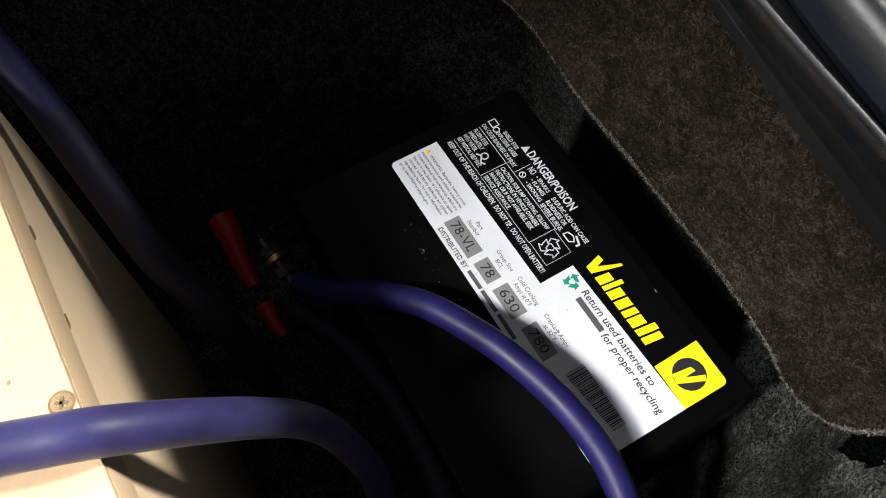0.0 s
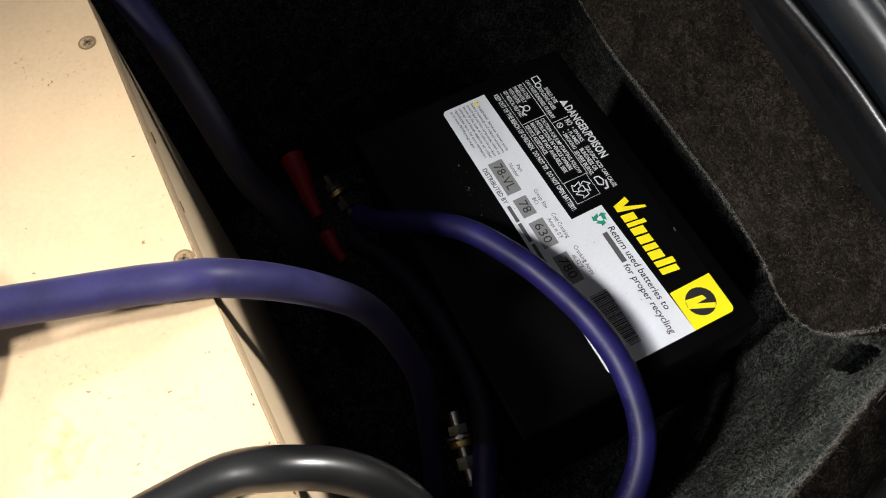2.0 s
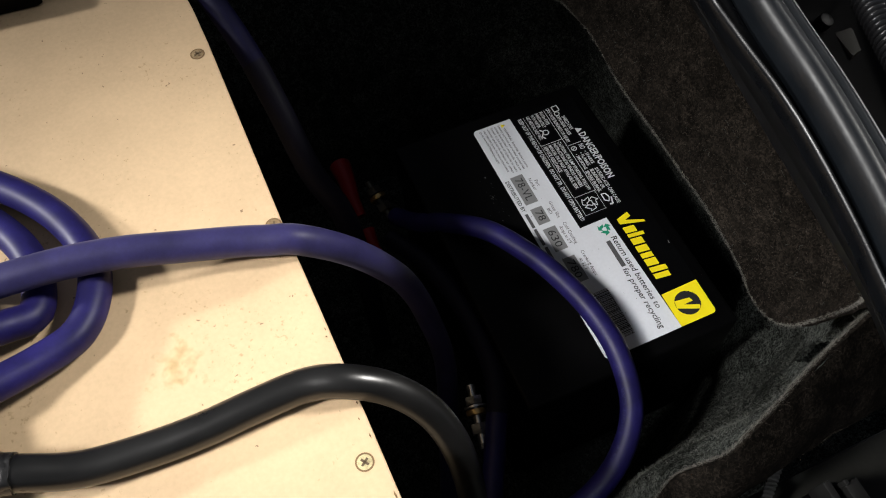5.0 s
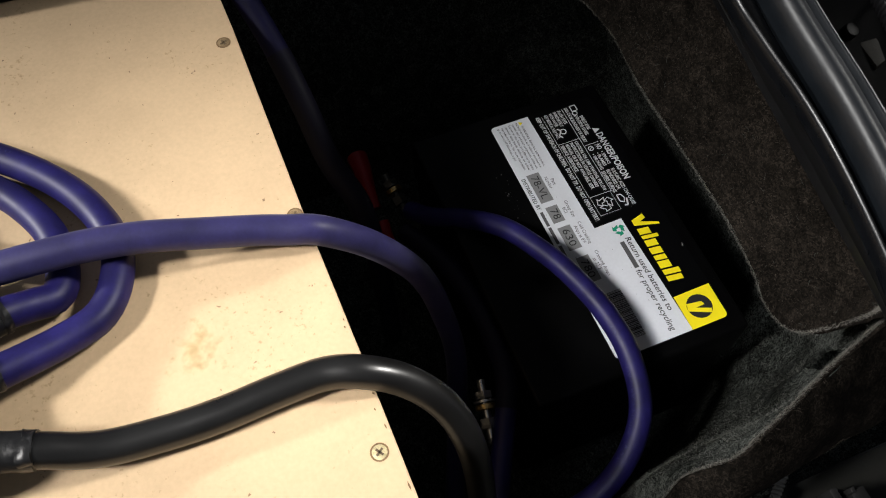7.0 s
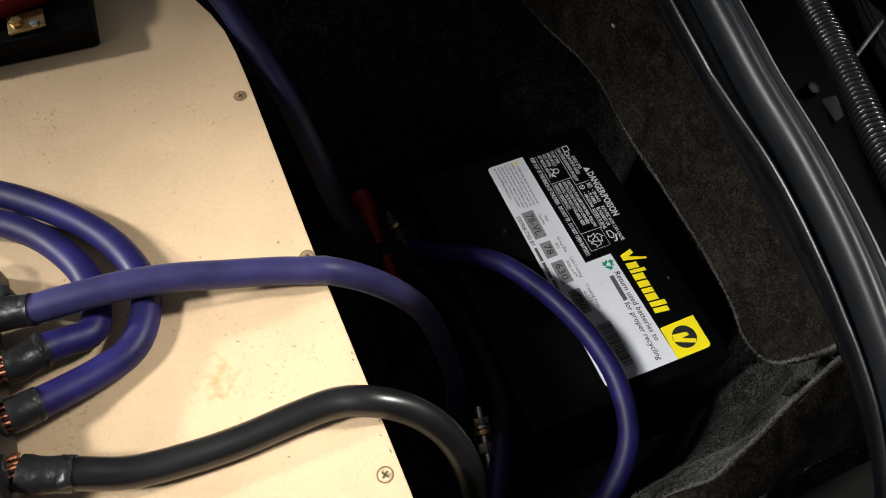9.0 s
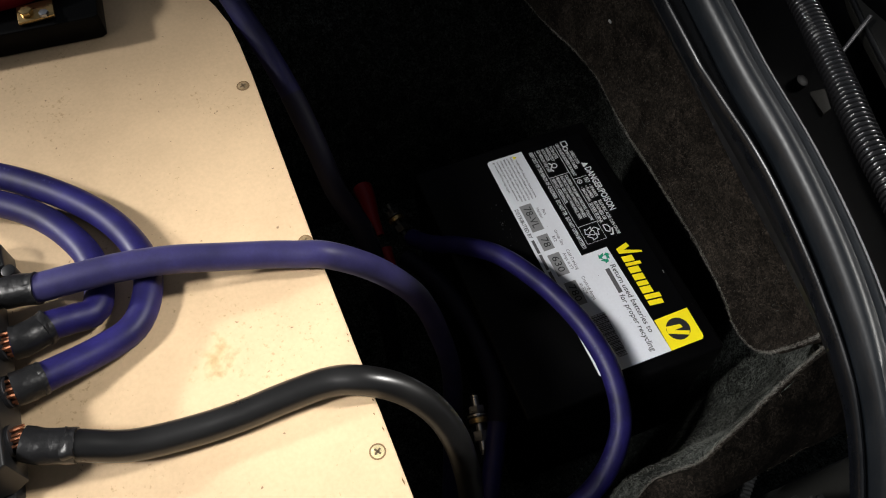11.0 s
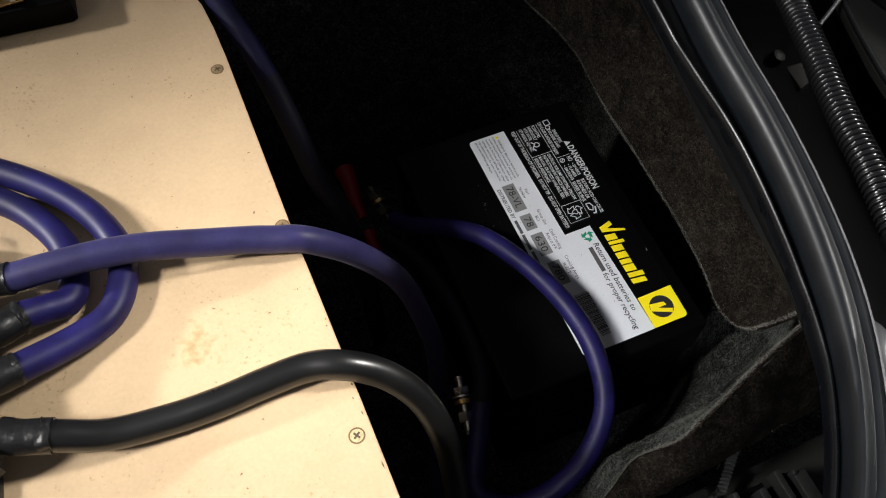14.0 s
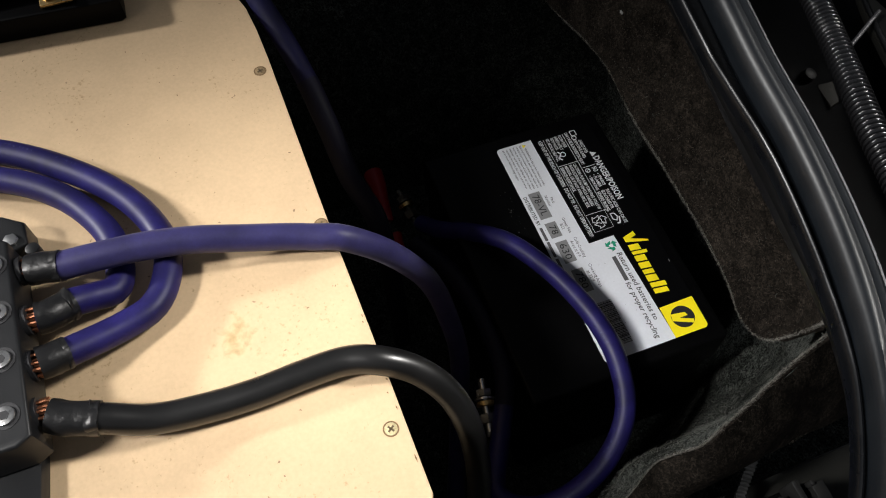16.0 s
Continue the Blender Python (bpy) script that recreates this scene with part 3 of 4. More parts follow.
BULB = [(0.0118, -0.006), (0.0126, -0.002), (0.0122, 0.002), (0.0108, 0.0046), (0.0090, 0.0058), (0.0074, 0.0056), (0.0060, 0.0049), (0.0047, 0.0055), (0.0030, 0.0070), (0.0008, 0.0078), (-0.0014, 0.0072),
        (-0.0032, 0.0056), (-0.0044, 0.0030), (-0.0049, 0.0), (-0.0050, -0.006), (-0.004, -0.012), (0.004, -0.012)]
LIP = [(0.0022, -0.0068), (0.0018, -0.004), (0.0012, -0.0013), (0.0004, -0.0002), (-0.0004, 0.0), (-0.0011, -0.0006), (-0.0018, -0.0022), (-0.0021, -0.0050), (-0.0018, -0.010)]
# how far the lip stands from the middle of the seal, and how the seal narrows round the bend
LIP_SIDE = [(-0.6, -0.0175), (0.1, -0.0175), (0.155, -0.0162), (0.19, -0.0150), (0.205, -0.0132), (0.235, -0.0108), (0.26, -0.0096), (0.3, -0.0089), (0.33, -0.0080), (0.35, -0.0064), (0.37, -0.0046), (0.4, -0.0040)]
LINING_SIDE = [(-0.6, -0.012), (0.1, -0.010), (0.2, -0.0065), (0.25, -0.0080), (0.28, -0.0065), (0.3, -0.0045), (0.33, -0.0005), (0.37, 0.003), (0.4, 0.004)]
NARROW = [(0.0, 1.0), (0.325, 1.0), (0.34, 0.95), (0.355, 0.81), (0.37, 0.64), (0.385, 0.5), (0.4, 0.45), (0.42, 0.45)]
part("bulb", sweep(seal_path, lambda p: [(a * between(p.x, NARROW) if a < 0 else a, c) for a, c in BULB], up=(0, 0, 1)), M_RUBBER, seal)
part("inner_lip", sweep(seal_path, lambda p: [(-0.002, -0.0165), (-0.002, -0.0125)] + [(between(p.x, LIP_SIDE) + a, c - 0.0058) for a, c in LIP], up=(0, 0, 1)), M_LIP, seal, "thin shiny inner lip of the seal")


def lining(p):
    """The dull inner skirt that falls from the lip to the felt, with two faint moulded lines."""
    a, b = between(p.x, LIP_SIDE) - 0.0016, between(p.x, LINING_SIDE)
    run = [(0.0, -0.0088), (0.3, -0.0170), (0.28, -0.0175), (0.36, -0.0188), (0.66, -0.0270), (0.64, -0.0275), (0.72, -0.0288), (1.0, -0.0365)]
    return [(a + (b - a) * k, c) for k, c in run] + [(b + 0.0025, -0.0365), (a + 0.004, -0.0125)]


part("lining", sweep(seal_path, lining, up=(0, 0, 1)), M_SKIRT, seal, "dull black skirt below the lip")
part("flange", sweep(seal_path, [(0.0128, -0.014), (0.0139, -0.014), (0.0139, 0.0018), (0.0128, 0.0018)], up=(0, 0, 1)), M_EDGEMETAL, seal, "bare pale metal flange edge")

# gutter and outer body beyond the seal
gut = sweep(seal_path, [(0.0135, -0.013), (0.016, -0.035), (0.03, -0.05), (0.1, -0.05), (0.135, -0.03), (0.165, 0.02), (0.19, 0.045), (0.4, 0.04)], closed=False, up=(0, 0, 1))
bmesh.ops.solidify(gut, geom=gut.faces[:], thickness=0.0012)
solo("body_gutter", gut, M_PAINT, "black painted gutter and wing of the car body", "car body", "structure")

# ---- the wooden equipment box ----
BT, BE, BR = 0.192, -0.1868, 0.336
outline = [(-0.75, -0.95), (BR - 0.006, -0.95), (BR, -0.944), (BR, BE - 0.003), (BR - 0.002, BE + 0.0025), (BR - 0.006, BE + 0.0042), (0.24, BE + 0.0026), (0.15, BE + 0.0004), (0.0, BE - 0.0008)]
outline += [(-0.03, BE - 0.0018), (-0.055, BE - 0.004), (-0.077, BE - 0.0095), (-0.1, BE - 0.018), (-0.13, BE - 0.04), (-0.16, BE - 0.073), (-0.2, BE - 0.1), (-0.75, BE - 0.1)]
equipment_box = thing("equipment_box", (0.0, -0.5, FLOOR), "pale tan fibreboard equipment box screwed together", "wooden box")
part("top_board", prism(outline, BT - 0.003, BT, 0.0004), M_BOARD, equipment_box)
edge = [(x, y) for x, y in outline if y > -0.5][1:]


def along_edge(out, deep):
    """The outline of a plank that follows the box's open side."""
    return [(x, y + out) for x, y in edge] + [(x, y - deep) for x, y in edge[::-1]]


JOINT = BT - 0.0262
part("edge_strip", prism(along_edge(0.0003, 0.02), JOINT + 0.0002, BT - 0.0036, 0.0005), M_BOARD, equipment_box, "pale edge strip under the top board")
part("side_board", prism(along_edge(0.0, 0.016), FLOOR + 0.004, JOINT - 0.0002, 0.0007), M_RAWEDGE, equipment_box, "unpainted side of the box")
part("core", prism([(min(x, BR - 0.012), y - 0.022 if y > -0.5 else y) for x, y in outline], FLOOR + 0.004, BT - 0.0032, 0.0006), M_RAWEDGE, equipment_box, "inner boards of the box")
part("end_board", box(BR - 0.0118, BR - 0.0015, -0.94, BE - 0.022, FLOOR + 0.004, BT - 0.0034, 0.0006), M_RAWEDGE, equipment_box, "end board of the box")
chips = random.Random(12)
for x, z, L, w in ((0.057, 0.0005, 0.0085, 0.0034), (0.1025, -0.0005, 0.0075, 0.0028), (0.145, 0.0, 0.004, 0.0012), (0.19, 0.0, 0.006, 0.0014), (0.232, 0.0, 0.0045, 0.001), (0.305, 0.0, 0.006, 0.002)):
    c = prism([(0.0, 0.0), (L * 0.35, w * chips.uniform(0.3, 0.5)), (L, w * 0.1), (L * 0.6, -w * chips.uniform(0.4, 0.6))], 0.0, 0.0007)
    c.transform(pose(x, BE - 0.0001, JOINT + z, 90, 0, 0) @ Matrix.Diagonal((1, 1, -1, 1)))
    part("chip", c, M_SINK, equipment_box, "dark chip along the joint of the boards")
for x, y, L, w in ((0.262, 0.0016, 0.002, 0.0006), (0.27, -0.0004, 0.0016, 0.0004), (0.279, 0.0015, 0.003, 0.0004), (0.308, 0.0021, 0.005, 0.0005), (0.224, -0.0002, 0.0014, 0.0005), (0.2195, 0.0006, 0.0022, 0.0003)):
    part("chip", prism([(x, BE + y), (x + L * 0.4, BE + y - w), (x + L, BE + y + w * 0.3), (x + L * 0.55, BE + y + w)], BT - 0.0006, BT + 0.00012), M_SINK, equipment_box, "small dark nick by the board's edge")
for x, y, a, metal, word in ((0.011, -0.196, 20, M_DIRTYSCREW, "dirty countersunk screw head"), (0.151, -0.191, 65, M_DIRTYSCREW, "dirty countersunk screw head"), (0.291, -0.192, 35, M_SCREW, "zinc countersunk screw head")):
    screw = part("wood_screw", join(disc((x, y, BT - 0.001), (0, 0, 1), 0.004, 0.0013, 24, 0.0006)), metal, equipment_box, word)
    for turn in (a, a + 90):
        c = box(-0.0022, 0.0022, -0.00055, 0.00055, 0.0, 0.0003)
        c.transform(pose(x, y, BT + 0.00025, 0, 0, turn))
        part("screw_slot", c, M_SLOT, screw)
    d = disc((x, y, BT - 0.0002), (0, 0, 1), 0.0045, 0.0004, 24)
    part("screw_recess", d, M_SINK, screw)
st = bmesh.new()
bmesh.ops.create_circle(st, cap_ends=True, segments=32, radius=0.028)
for v in st.verts:
    v.co.x = v.co.x * 0.62 + v.co.y * 0.25
    v.co = v.co + Vector((0.208, -0.258, BT + 0.0004))
stain = solo("glue_stain", st, M_STAIN, "faint yellow-brown stain on the board", "stain", base=(0.208, -0.258, BT + 0.0004))

# ---- cables ----
R = 0.0083


def cable(name, pts, mat, label, r=R, n=110, sleeve=None, base=None):
    ob = thing(name, base or min(pts, key=lambda p: p[2]), label, "cable")
    part("jacket", tube(pts, r, n), mat, ob)
    if sleeve:
        wrap = tube(sleeve, r * 1.07, 46, 30)
        line = spline(sleeve, 24)
        for v in wrap.verts:
            near = min(line, key=lambda q: (q - v.co).length)
            v.co += (v.co - near).normalized() * 0.0006 * abs(noise.noise(v.co * 95) + 0.4 * noise.noise(v.co * 260))
        part("sleeve", wrap, M_SLEEVE, ob, "crumpled black tape sleeve")
        end = tube(spline(sleeve, 24)[18:], r * 1.1, 20, 40)
        for v in end.verts:
            near = min(line, key=lambda q: (q - v.co).length)
            v.co += (v.co - near).normalized() * 0.0016 * noise.noise(v.co * 210 + Vector((3, 1, 7))) + (line[-1] - line[-4]) * 0.5 * noise.noise(v.co * 150)
        part("tape_end", end, M_SLEEVE, ob, "ragged end of the black tape")
    return ob


def marking(ob, pts, spans, turn, r=R, seed=2):
    """Faint worn print on a jacket: short bars that wrap a little way round it."""
    rnd = random.Random(seed)
    path = spline(pts, 600)
    bm = bmesh.new()
    for lo, hi in spans:
        k = lo
        while k < hi:
            w = rnd.randint(2, 3)
            side = None
            rows = []
            for i in range(k, min(k + w, 598)):
                d = (path[i + 1] - path[i - 1]).normalized()
                s = d.cross(Vector((0, 0, 1))).normalized()
                v = s.cross(d)
                a0 = radians(turn - 9 + rnd.uniform(-3, 8))
                rows.append([bm.verts.new(path[i] + (s * math.cos(a) + v * math.sin(a)) * (r + 0.00012)) for a in (a0, a0 + radians(5), a0 + radians(10))])
            for p, q in zip(rows, rows[1:]):
                for j in range(2):
                    bm.faces.new((p[j], p[j + 1], q[j + 1], q[j]))
            k += w + rnd.choice((1, 1, 2, 6))
    bars = part("jacket_print", bm, M_PRINT, ob, "faint pale print on the jacket")
    bars["kind"] = "stuff"
    return bars


def lettering(s, h, slant=0.0, bold=0.0):
    """A flat line of letters from the origin, h its capital height."""
    cu = bpy.data.curves.new("lettering", "FONT")
    cu.body, cu.size, cu.shear, cu.offset, cu.resolution_u = s, h / 0.69, slant, bold * h, 2
    tmp = bpy.data.objects.new("lettering", cu)
    scene.collection.objects.link(tmp)
    bpy.context.view_layer.update()
    me = bpy.data.meshes.new_from_object(tmp.evaluated_get(bpy.context.evaluated_depsgraph_get()))
    bm = bmesh.new()
    bm.from_mesh(me)
    bpy.data.objects.remove(tmp)
    bpy.data.meshes.remove(me)
    bpy.data.curves.remove(cu)
    low = min(v.co.x for v in bm.verts)
    for v in bm.verts:
        v.co.x -= low
    return bm


def jacket_words(ob, pts, s, start, length, turn, h, r=R):
    """Worn words wrapped on a jacket, running back along the cable from a station."""
    path = spline(pts, 600)
    bm = lettering(s, h)
    wide = max(v.co.x for v in bm.verts)
    for v in bm.verts:
        k = start - v.co.x / wide * length
        i = int(k)
        d = (path[i + 1] - path[i - 1]).normalized()
        sd = d.cross(Vector((0, 0, 1))).normalized()
        a = radians(turn) - v.co.y / r
        v.co = path[i].lerp(path[i + 1], k - i) + (sd * math.cos(a) + sd.cross(d) * math.sin(a)) * (r + 0.00015)
    words = part("jacket_print", bm, M_PRINT, ob, "faint worn words on the jacket")
    words["kind"] = "stuff"
    return words


A = [(0.1426, -0.3545, 0.2212), (0.1435, -0.349, 0.2214), (0.1456, -0.3392, 0.2213), (0.1468, -0.3155, 0.221), (0.148, -0.2907, 0.2192), (0.151, -0.2649, 0.2155), (0.1554, -0.2383, 0.209), (0.1609, -0.2111, 0.2035),
     (0.1648, -0.198, 0.2015), (0.1695, -0.1825, 0.199), (0.1708, -0.1606, 0.1755), (0.168, -0.1407, 0.138), (0.1645, -0.1249, 0.095), (0.166, -0.1135, 0.042), (0.18, -0.107, -0.02), (0.21, -0.118, -0.09), (0.26, -0.14, -0.15)]
cable("power_cable", A, M_PURPLE, "thick purple power cable crossing the board into the pit", sleeve=[(0.1426, -0.3545, 0.2212), (0.1437, -0.347, 0.2214), (0.146, -0.337, 0.2213)])
E = [(0.2325, -0.354, 0.2198), (0.2362, -0.346, 0.2175), (0.2407, -0.331, 0.2145), (0.2465, -0.308, 0.2055), (0.2487, -0.2785, 0.2012), (0.2495, -0.2525, 0.201), (0.2485, -0.2275, 0.2015), (0.2485, -0.204, 0.201),
     (0.2543, -0.1868, 0.2008), (0.2621, -0.168, 0.189), (0.2739, -0.153, 0.170), (0.2876, -0.1455, 0.146), (0.298, -0.1425, 0.108), (0.306, -0.142, 0.06), (0.311, -0.144, -0.01), (0.312, -0.15, -0.1)]
cable("ground_cable", E, M_BLACKPVC, "thick black ground cable crossing the board into the pit", sleeve=[(0.2325, -0.354, 0.2198), (0.2362, -0.346, 0.2175), (0.2407, -0.331, 0.2145)])
C = [(0.1742, -0.354, 0.2198), (0.1735, -0.348, 0.2185), (0.1675, -0.3365, 0.2145), (0.163, -0.327, 0.2075), (0.1575, -0.3145, 0.2015), (0.1345, -0.311, 0.2008), (0.1083, -0.3185, 0.2008), (0.078, -0.3395, 0.201), (0.0535, -0.3725, 0.2015), (0.036, -0.42, 0.2015), (0.024, -0.51, 0.201), (0.016, -0.63, 0.2005)]
cable("jumper_cable", C, M_BLUE, "purple cable looping back beside the terminal block", sleeve=[(0.1742, -0.354, 0.2198), (0.1735, -0.348, 0.2185), (0.1675, -0.3365, 0.2145)])
D = [(0.202, -0.3555, 0.2202), (0.201, -0.3505, 0.219), (0.1982, -0.342, 0.216), (0.1875, -0.3145, 0.2066), (0.1775, -0.2955, 0.203), (0.1555, -0.2845, 0.202), (0.1305, -0.2845, 0.2015), (0.0966, -0.2996, 0.2015), (0.0625, -0.3295, 0.202), (0.031, -0.3704, 0.202), (0.01, -0.42, 0.202), (-0.004, -0.51, 0.201), (-0.012, -0.63, 0.2005)]
cable_d = cable("jumper_cable", D, M_BLUE, "purple cable in a wider loop beside the terminal block", sleeve=[(0.202, -0.3555, 0.2202), (0.201, -0.3505, 0.219), (0.1982, -0.342, 0.216)])
B = [(0.0300, -0.0880, -0.0380), (0.0550, -0.0780, -0.0180), (0.0791, -0.0587, 0.0030), (0.1093, -0.0370, 0.0210), (0.1446, -0.0200, 0.0280), (0.1749, -0.0090, 0.0302), (0.2102, -0.0008, 0.0300),
     (0.2456, 0.0014, 0.0235), (0.2820, -0.0088, 0.0145), (0.3075, -0.0345, 0.0010), (0.3188, -0.0678, -0.0145), (0.3153, -0.0991, -0.0270), (0.2945, -0.1190, -0.0300), (0.2550, -0.1000, -0.0250),
     (0.2125, -0.0790, -0.0180), (0.1625, -0.0740, -0.0200), (0.1180, -0.0770, -0.0270), (0.0800, -0.0850, -0.0360), (0.0450, -0.1000, -0.0450)]
cable_b = cable("power_cable", B, M_BLUE, "purple power cable curving across the battery top", base=(0.2, -0.12, -0.11))
F = [(-0.3, -0.4, 0.2015), (-0.21, -0.31, 0.205), (-0.14, -0.232, 0.2145), (-0.094, -0.1935, 0.2085), (-0.0512, -0.1765, 0.1847), (-0.0105, -0.165, 0.1605), (0.0264, -0.1584, 0.1332), (0.0561, -0.153, 0.1013), (0.0765, -0.1415, 0.0691), (0.089, -0.138, 0.02), (0.098, -0.137, -0.05), (0.102, -0.137, -0.12)]
cable_f = cable("power_cable", F, M_SHADEPURPLE, "purple cable with shade in its colour, in a black sleeve running down beside the box")
part("conduit", tube([p for p in spline(F, 200) if p.x > -0.004], R * 1.05, 70, 22), M_SLEEVESHADE, cable_f, "dull black sleeve over the cable")

# added dark tube paints the pit's shade onto this cable's low run
part("conduit", tube([p for p in spline(B, 300)[190:] if p.x < 0.235], R * 1.03, 70, 22), M_SLEEVESHADE, cable_b, "dull black tube that paints shade on the far run")
jacket_words(cable_b, B, "HIGH", 265, 15, 52, 0.0030)
jacket_words(cable_b, B, "CAR", 247, 11, 52, 0.0030)
jacket_words(cable_b, B, "AU", 230, 7, 52, 0.0030)
marking(cable_b, B, [(196, 206), (272, 282)], 60)
marking(cable_d, D, [(225, 243), (262, 285), (300, 312)], 80, seed=6)

# ---- battery ----
battery = thing("car_battery", (0.117, 0.02, -0.19), "black car battery with a white and yellow top label", "battery")
case = join(box(-0.012, 0.246, -0.068, 0.107, -0.19, -0.045, 0.006, 3), box(-0.0145, 0.2485, -0.07, 0.1095, -0.05, -0.0008, 0.0035, 3))
part("case", case, M_CASE, battery)
for x in (0.02, 0.11, 0.2):
    part("lid_rib", box(x, x + 0.02, -0.0705, -0.0685, -0.046, -0.006, 0.0006, 1), M_CASE, battery)


def rounded(x0, x1, y0, y1, r, corners=(1, 1, 1, 1)):
    """An outline with rounded corners, in order: low-low, high-low, high-high, low-high."""
    out = []
    for (cx, cy, a), on in zip(((x0 + r, y0 + r, 180), (x1 - r, y0 + r, 270), (x1 - r, y1 - r, 0), (x0 + r, y1 - r, 90)), corners):
        if on:
            out += arc(cx, cy, r, a, a + 90, 5)
        else:
            out.append((x0 if a in (180, 90) else x1, y0 if a in (180, 270) else y1))
    return out


top_label = part("top_label", prism(rounded(-0.001, 0.2365, 0.0, 0.0985, 0.004), -0.0006, -0.0001, 0.0), M_BLACKLABEL, battery, "glossy printed label on the battery top", smooth=False)

def printed(name, outline, mat, lift=0.0002, label=""):
    return part(name, prism(outline, lift - 0.0002, lift), mat, top_label, label, smooth=False)


white = arc(0.0035, 0.0035, 0.0035, 180, 270, 5) + arc(0.2325, 0.0035, 0.0035, 270, 360, 5) + [(0.236, 0.0653), (0.1265, 0.0625), (0.1268, 0.0378), (0.0, 0.0363)]
printed("white_field", white, M_WHITELABEL, 0.0002, "white field of the label")
printed("yellow_field", [(0.2063, 0.0656), (0.236, 0.0653)] + arc(0.2325, 0.0932, 0.0035, 0, 90, 5) + [(0.2058, 0.0972)], M_YELLOW, 0.0004, "yellow square of the label")
printed("badge", arc(0.2205, 0.0803, 0.0102, 0, 342, 19), M_BLACKINK, 0.0006)
printed("badge_tick", [(0.2155, 0.0715), (0.2173, 0.0836), (0.2206, 0.0847), (0.2208, 0.0768), (0.2256, 0.0882), (0.2288, 0.0862), (0.2215, 0.0700)], M_YELLOW, 0.0008)
for x0, x1, y0, y1 in ((0.0585, 0.0888, 0.0078, 0.0192), (0.094, 0.1106, 0.0088, 0.0193), (0.1157, 0.1387, 0.0093, 0.0205), (0.1466, 0.1706, 0.0105, 0.0215)):
    printed("grey_field", [(x0, y0), (x1, y0), (x1, y1), (x0, y1)], M_GREYINK, 0.0004)
rndb = random.Random(4)
x = 0.1838
while x < 0.226:
    w = rndb.choice((0.00028, 0.00028, 0.00056, 0.00084))
    b0 = 0.0172 + (x - 0.1838) * 0.12
    printed("barcode_bar", [(x, b0), (x + w, b0), (x + w, 0.0305), (x, 0.0305)], M_BLACKINK, 0.0004)
    x += w + rndb.choice((0.00028, 0.00056, 0.00056))


def text(s, x, y, h, mat, width=None, slant=0.0, bold=0.0, lift=0.0004, name="printed_text"):
    """One line of lettering on the label: x, y of its lower start, h its capital height."""
    bm = lettering(s, h, slant, bold)
    wide = max(v.co.x for v in bm.verts)
    for v in bm.verts:
        v.co.x *= width / wide if width else 1.0
    bm.transform(Matrix.Translation((x, y, lift)))
    return part(name, bm, mat, top_label, smooth=False)


def bar(x, y, w, h, mat, lift=0.0004):
    return printed("text_bar", [(x, y), (x + w, y), (x + w, y + h), (x, y + h)], mat, lift)


# the white field
WL = ["WARNING: Batteries, battery posts,", "battery terminals and related accessories", "contain lead and lead compounds, which are", "known to the State of California to cause", "cancer and birth defects or other", "reproductive harm. For more information", "go to www.P65Warnings.ca.gov."]
for i, s in enumerate(WL):
    x0 = 0.0075 if i == 0 else 0.003
    text(s, x0, 0.0262 - i * 0.00345, 0.0020, M_BLACKINK, (0.0545 if i < 5 else 0.052 if i < 6 else 0.041) - x0, bold=0.012)
printed("warning_sign", [(0.0025, 0.0258), (0.0066, 0.0258), (0.00455, 0.0296)], M_YELLOW, 0.0004)
text("!", 0.0042, 0.0264, 0.0022, M_BLACKINK, 0.0005, lift=0.0006)
text("78-VL", 0.0618, 0.0104, 0.0066, M_BLACKINK, 0.0235, lift=0.0006)
text("78", 0.0976, 0.0112, 0.0063, M_BLACKINK, 0.0098, lift=0.0006)
text("630", 0.1188, 0.0118, 0.0064, M_BLACKINK, 0.0165, lift=0.0006)
text("780", 0.1502, 0.0128, 0.0064, M_BLACKINK, 0.0165, lift=0.0006)
text("Part", 0.069, 0.0255, 0.0029, M_BLACKINK, 0.0064)
text("Number", 0.0655, 0.0212, 0.0029, M_BLACKINK, 0.0125)
text("Group Size", 0.0933, 0.0262, 0.0028, M_BLACKINK, 0.0172)
text("BCI", 0.099, 0.0218, 0.0028, M_BLACKINK, 0.0054)
text("Cold Cranking", 0.1162, 0.0272, 0.0029, M_BLACKINK, 0.022)
text("Amps at 0\u00b0F", 0.1185, 0.0228, 0.0029, M_BLACKINK, 0.0178)
text("Cranking Amps", 0.1458, 0.0275, 0.0029, M_BLACKINK, 0.0245)
text("at 32\u00b0F", 0.1515, 0.0232, 0.0029, M_BLACKINK, 0.0115)
text("DISTRIBUTED BY", 0.0605, 0.0022, 0.0033, M_BLACKINK, 0.0335, bold=0.02)
bar(0.0965, 0.0026, 0.0145, 0.0026, M_BARINK)
bar(0.1125, 0.0026, 0.0165, 0.0026, M_BARINK)
bar(0.1312, 0.0028, 0.019, 0.0026, M_BARINK)
text("Return used batteries to", 0.1446, 0.0562, 0.0047, M_BLACKINK, 0.0705, slant=0.12, bold=0.014)
bar(0.1468, 0.0504, 0.0255, 0.0038, M_BARINK)
text("for proper recycling", 0.1745, 0.0496, 0.0047, M_BLACKINK, 0.0565, slant=0.12, bold=0.014)
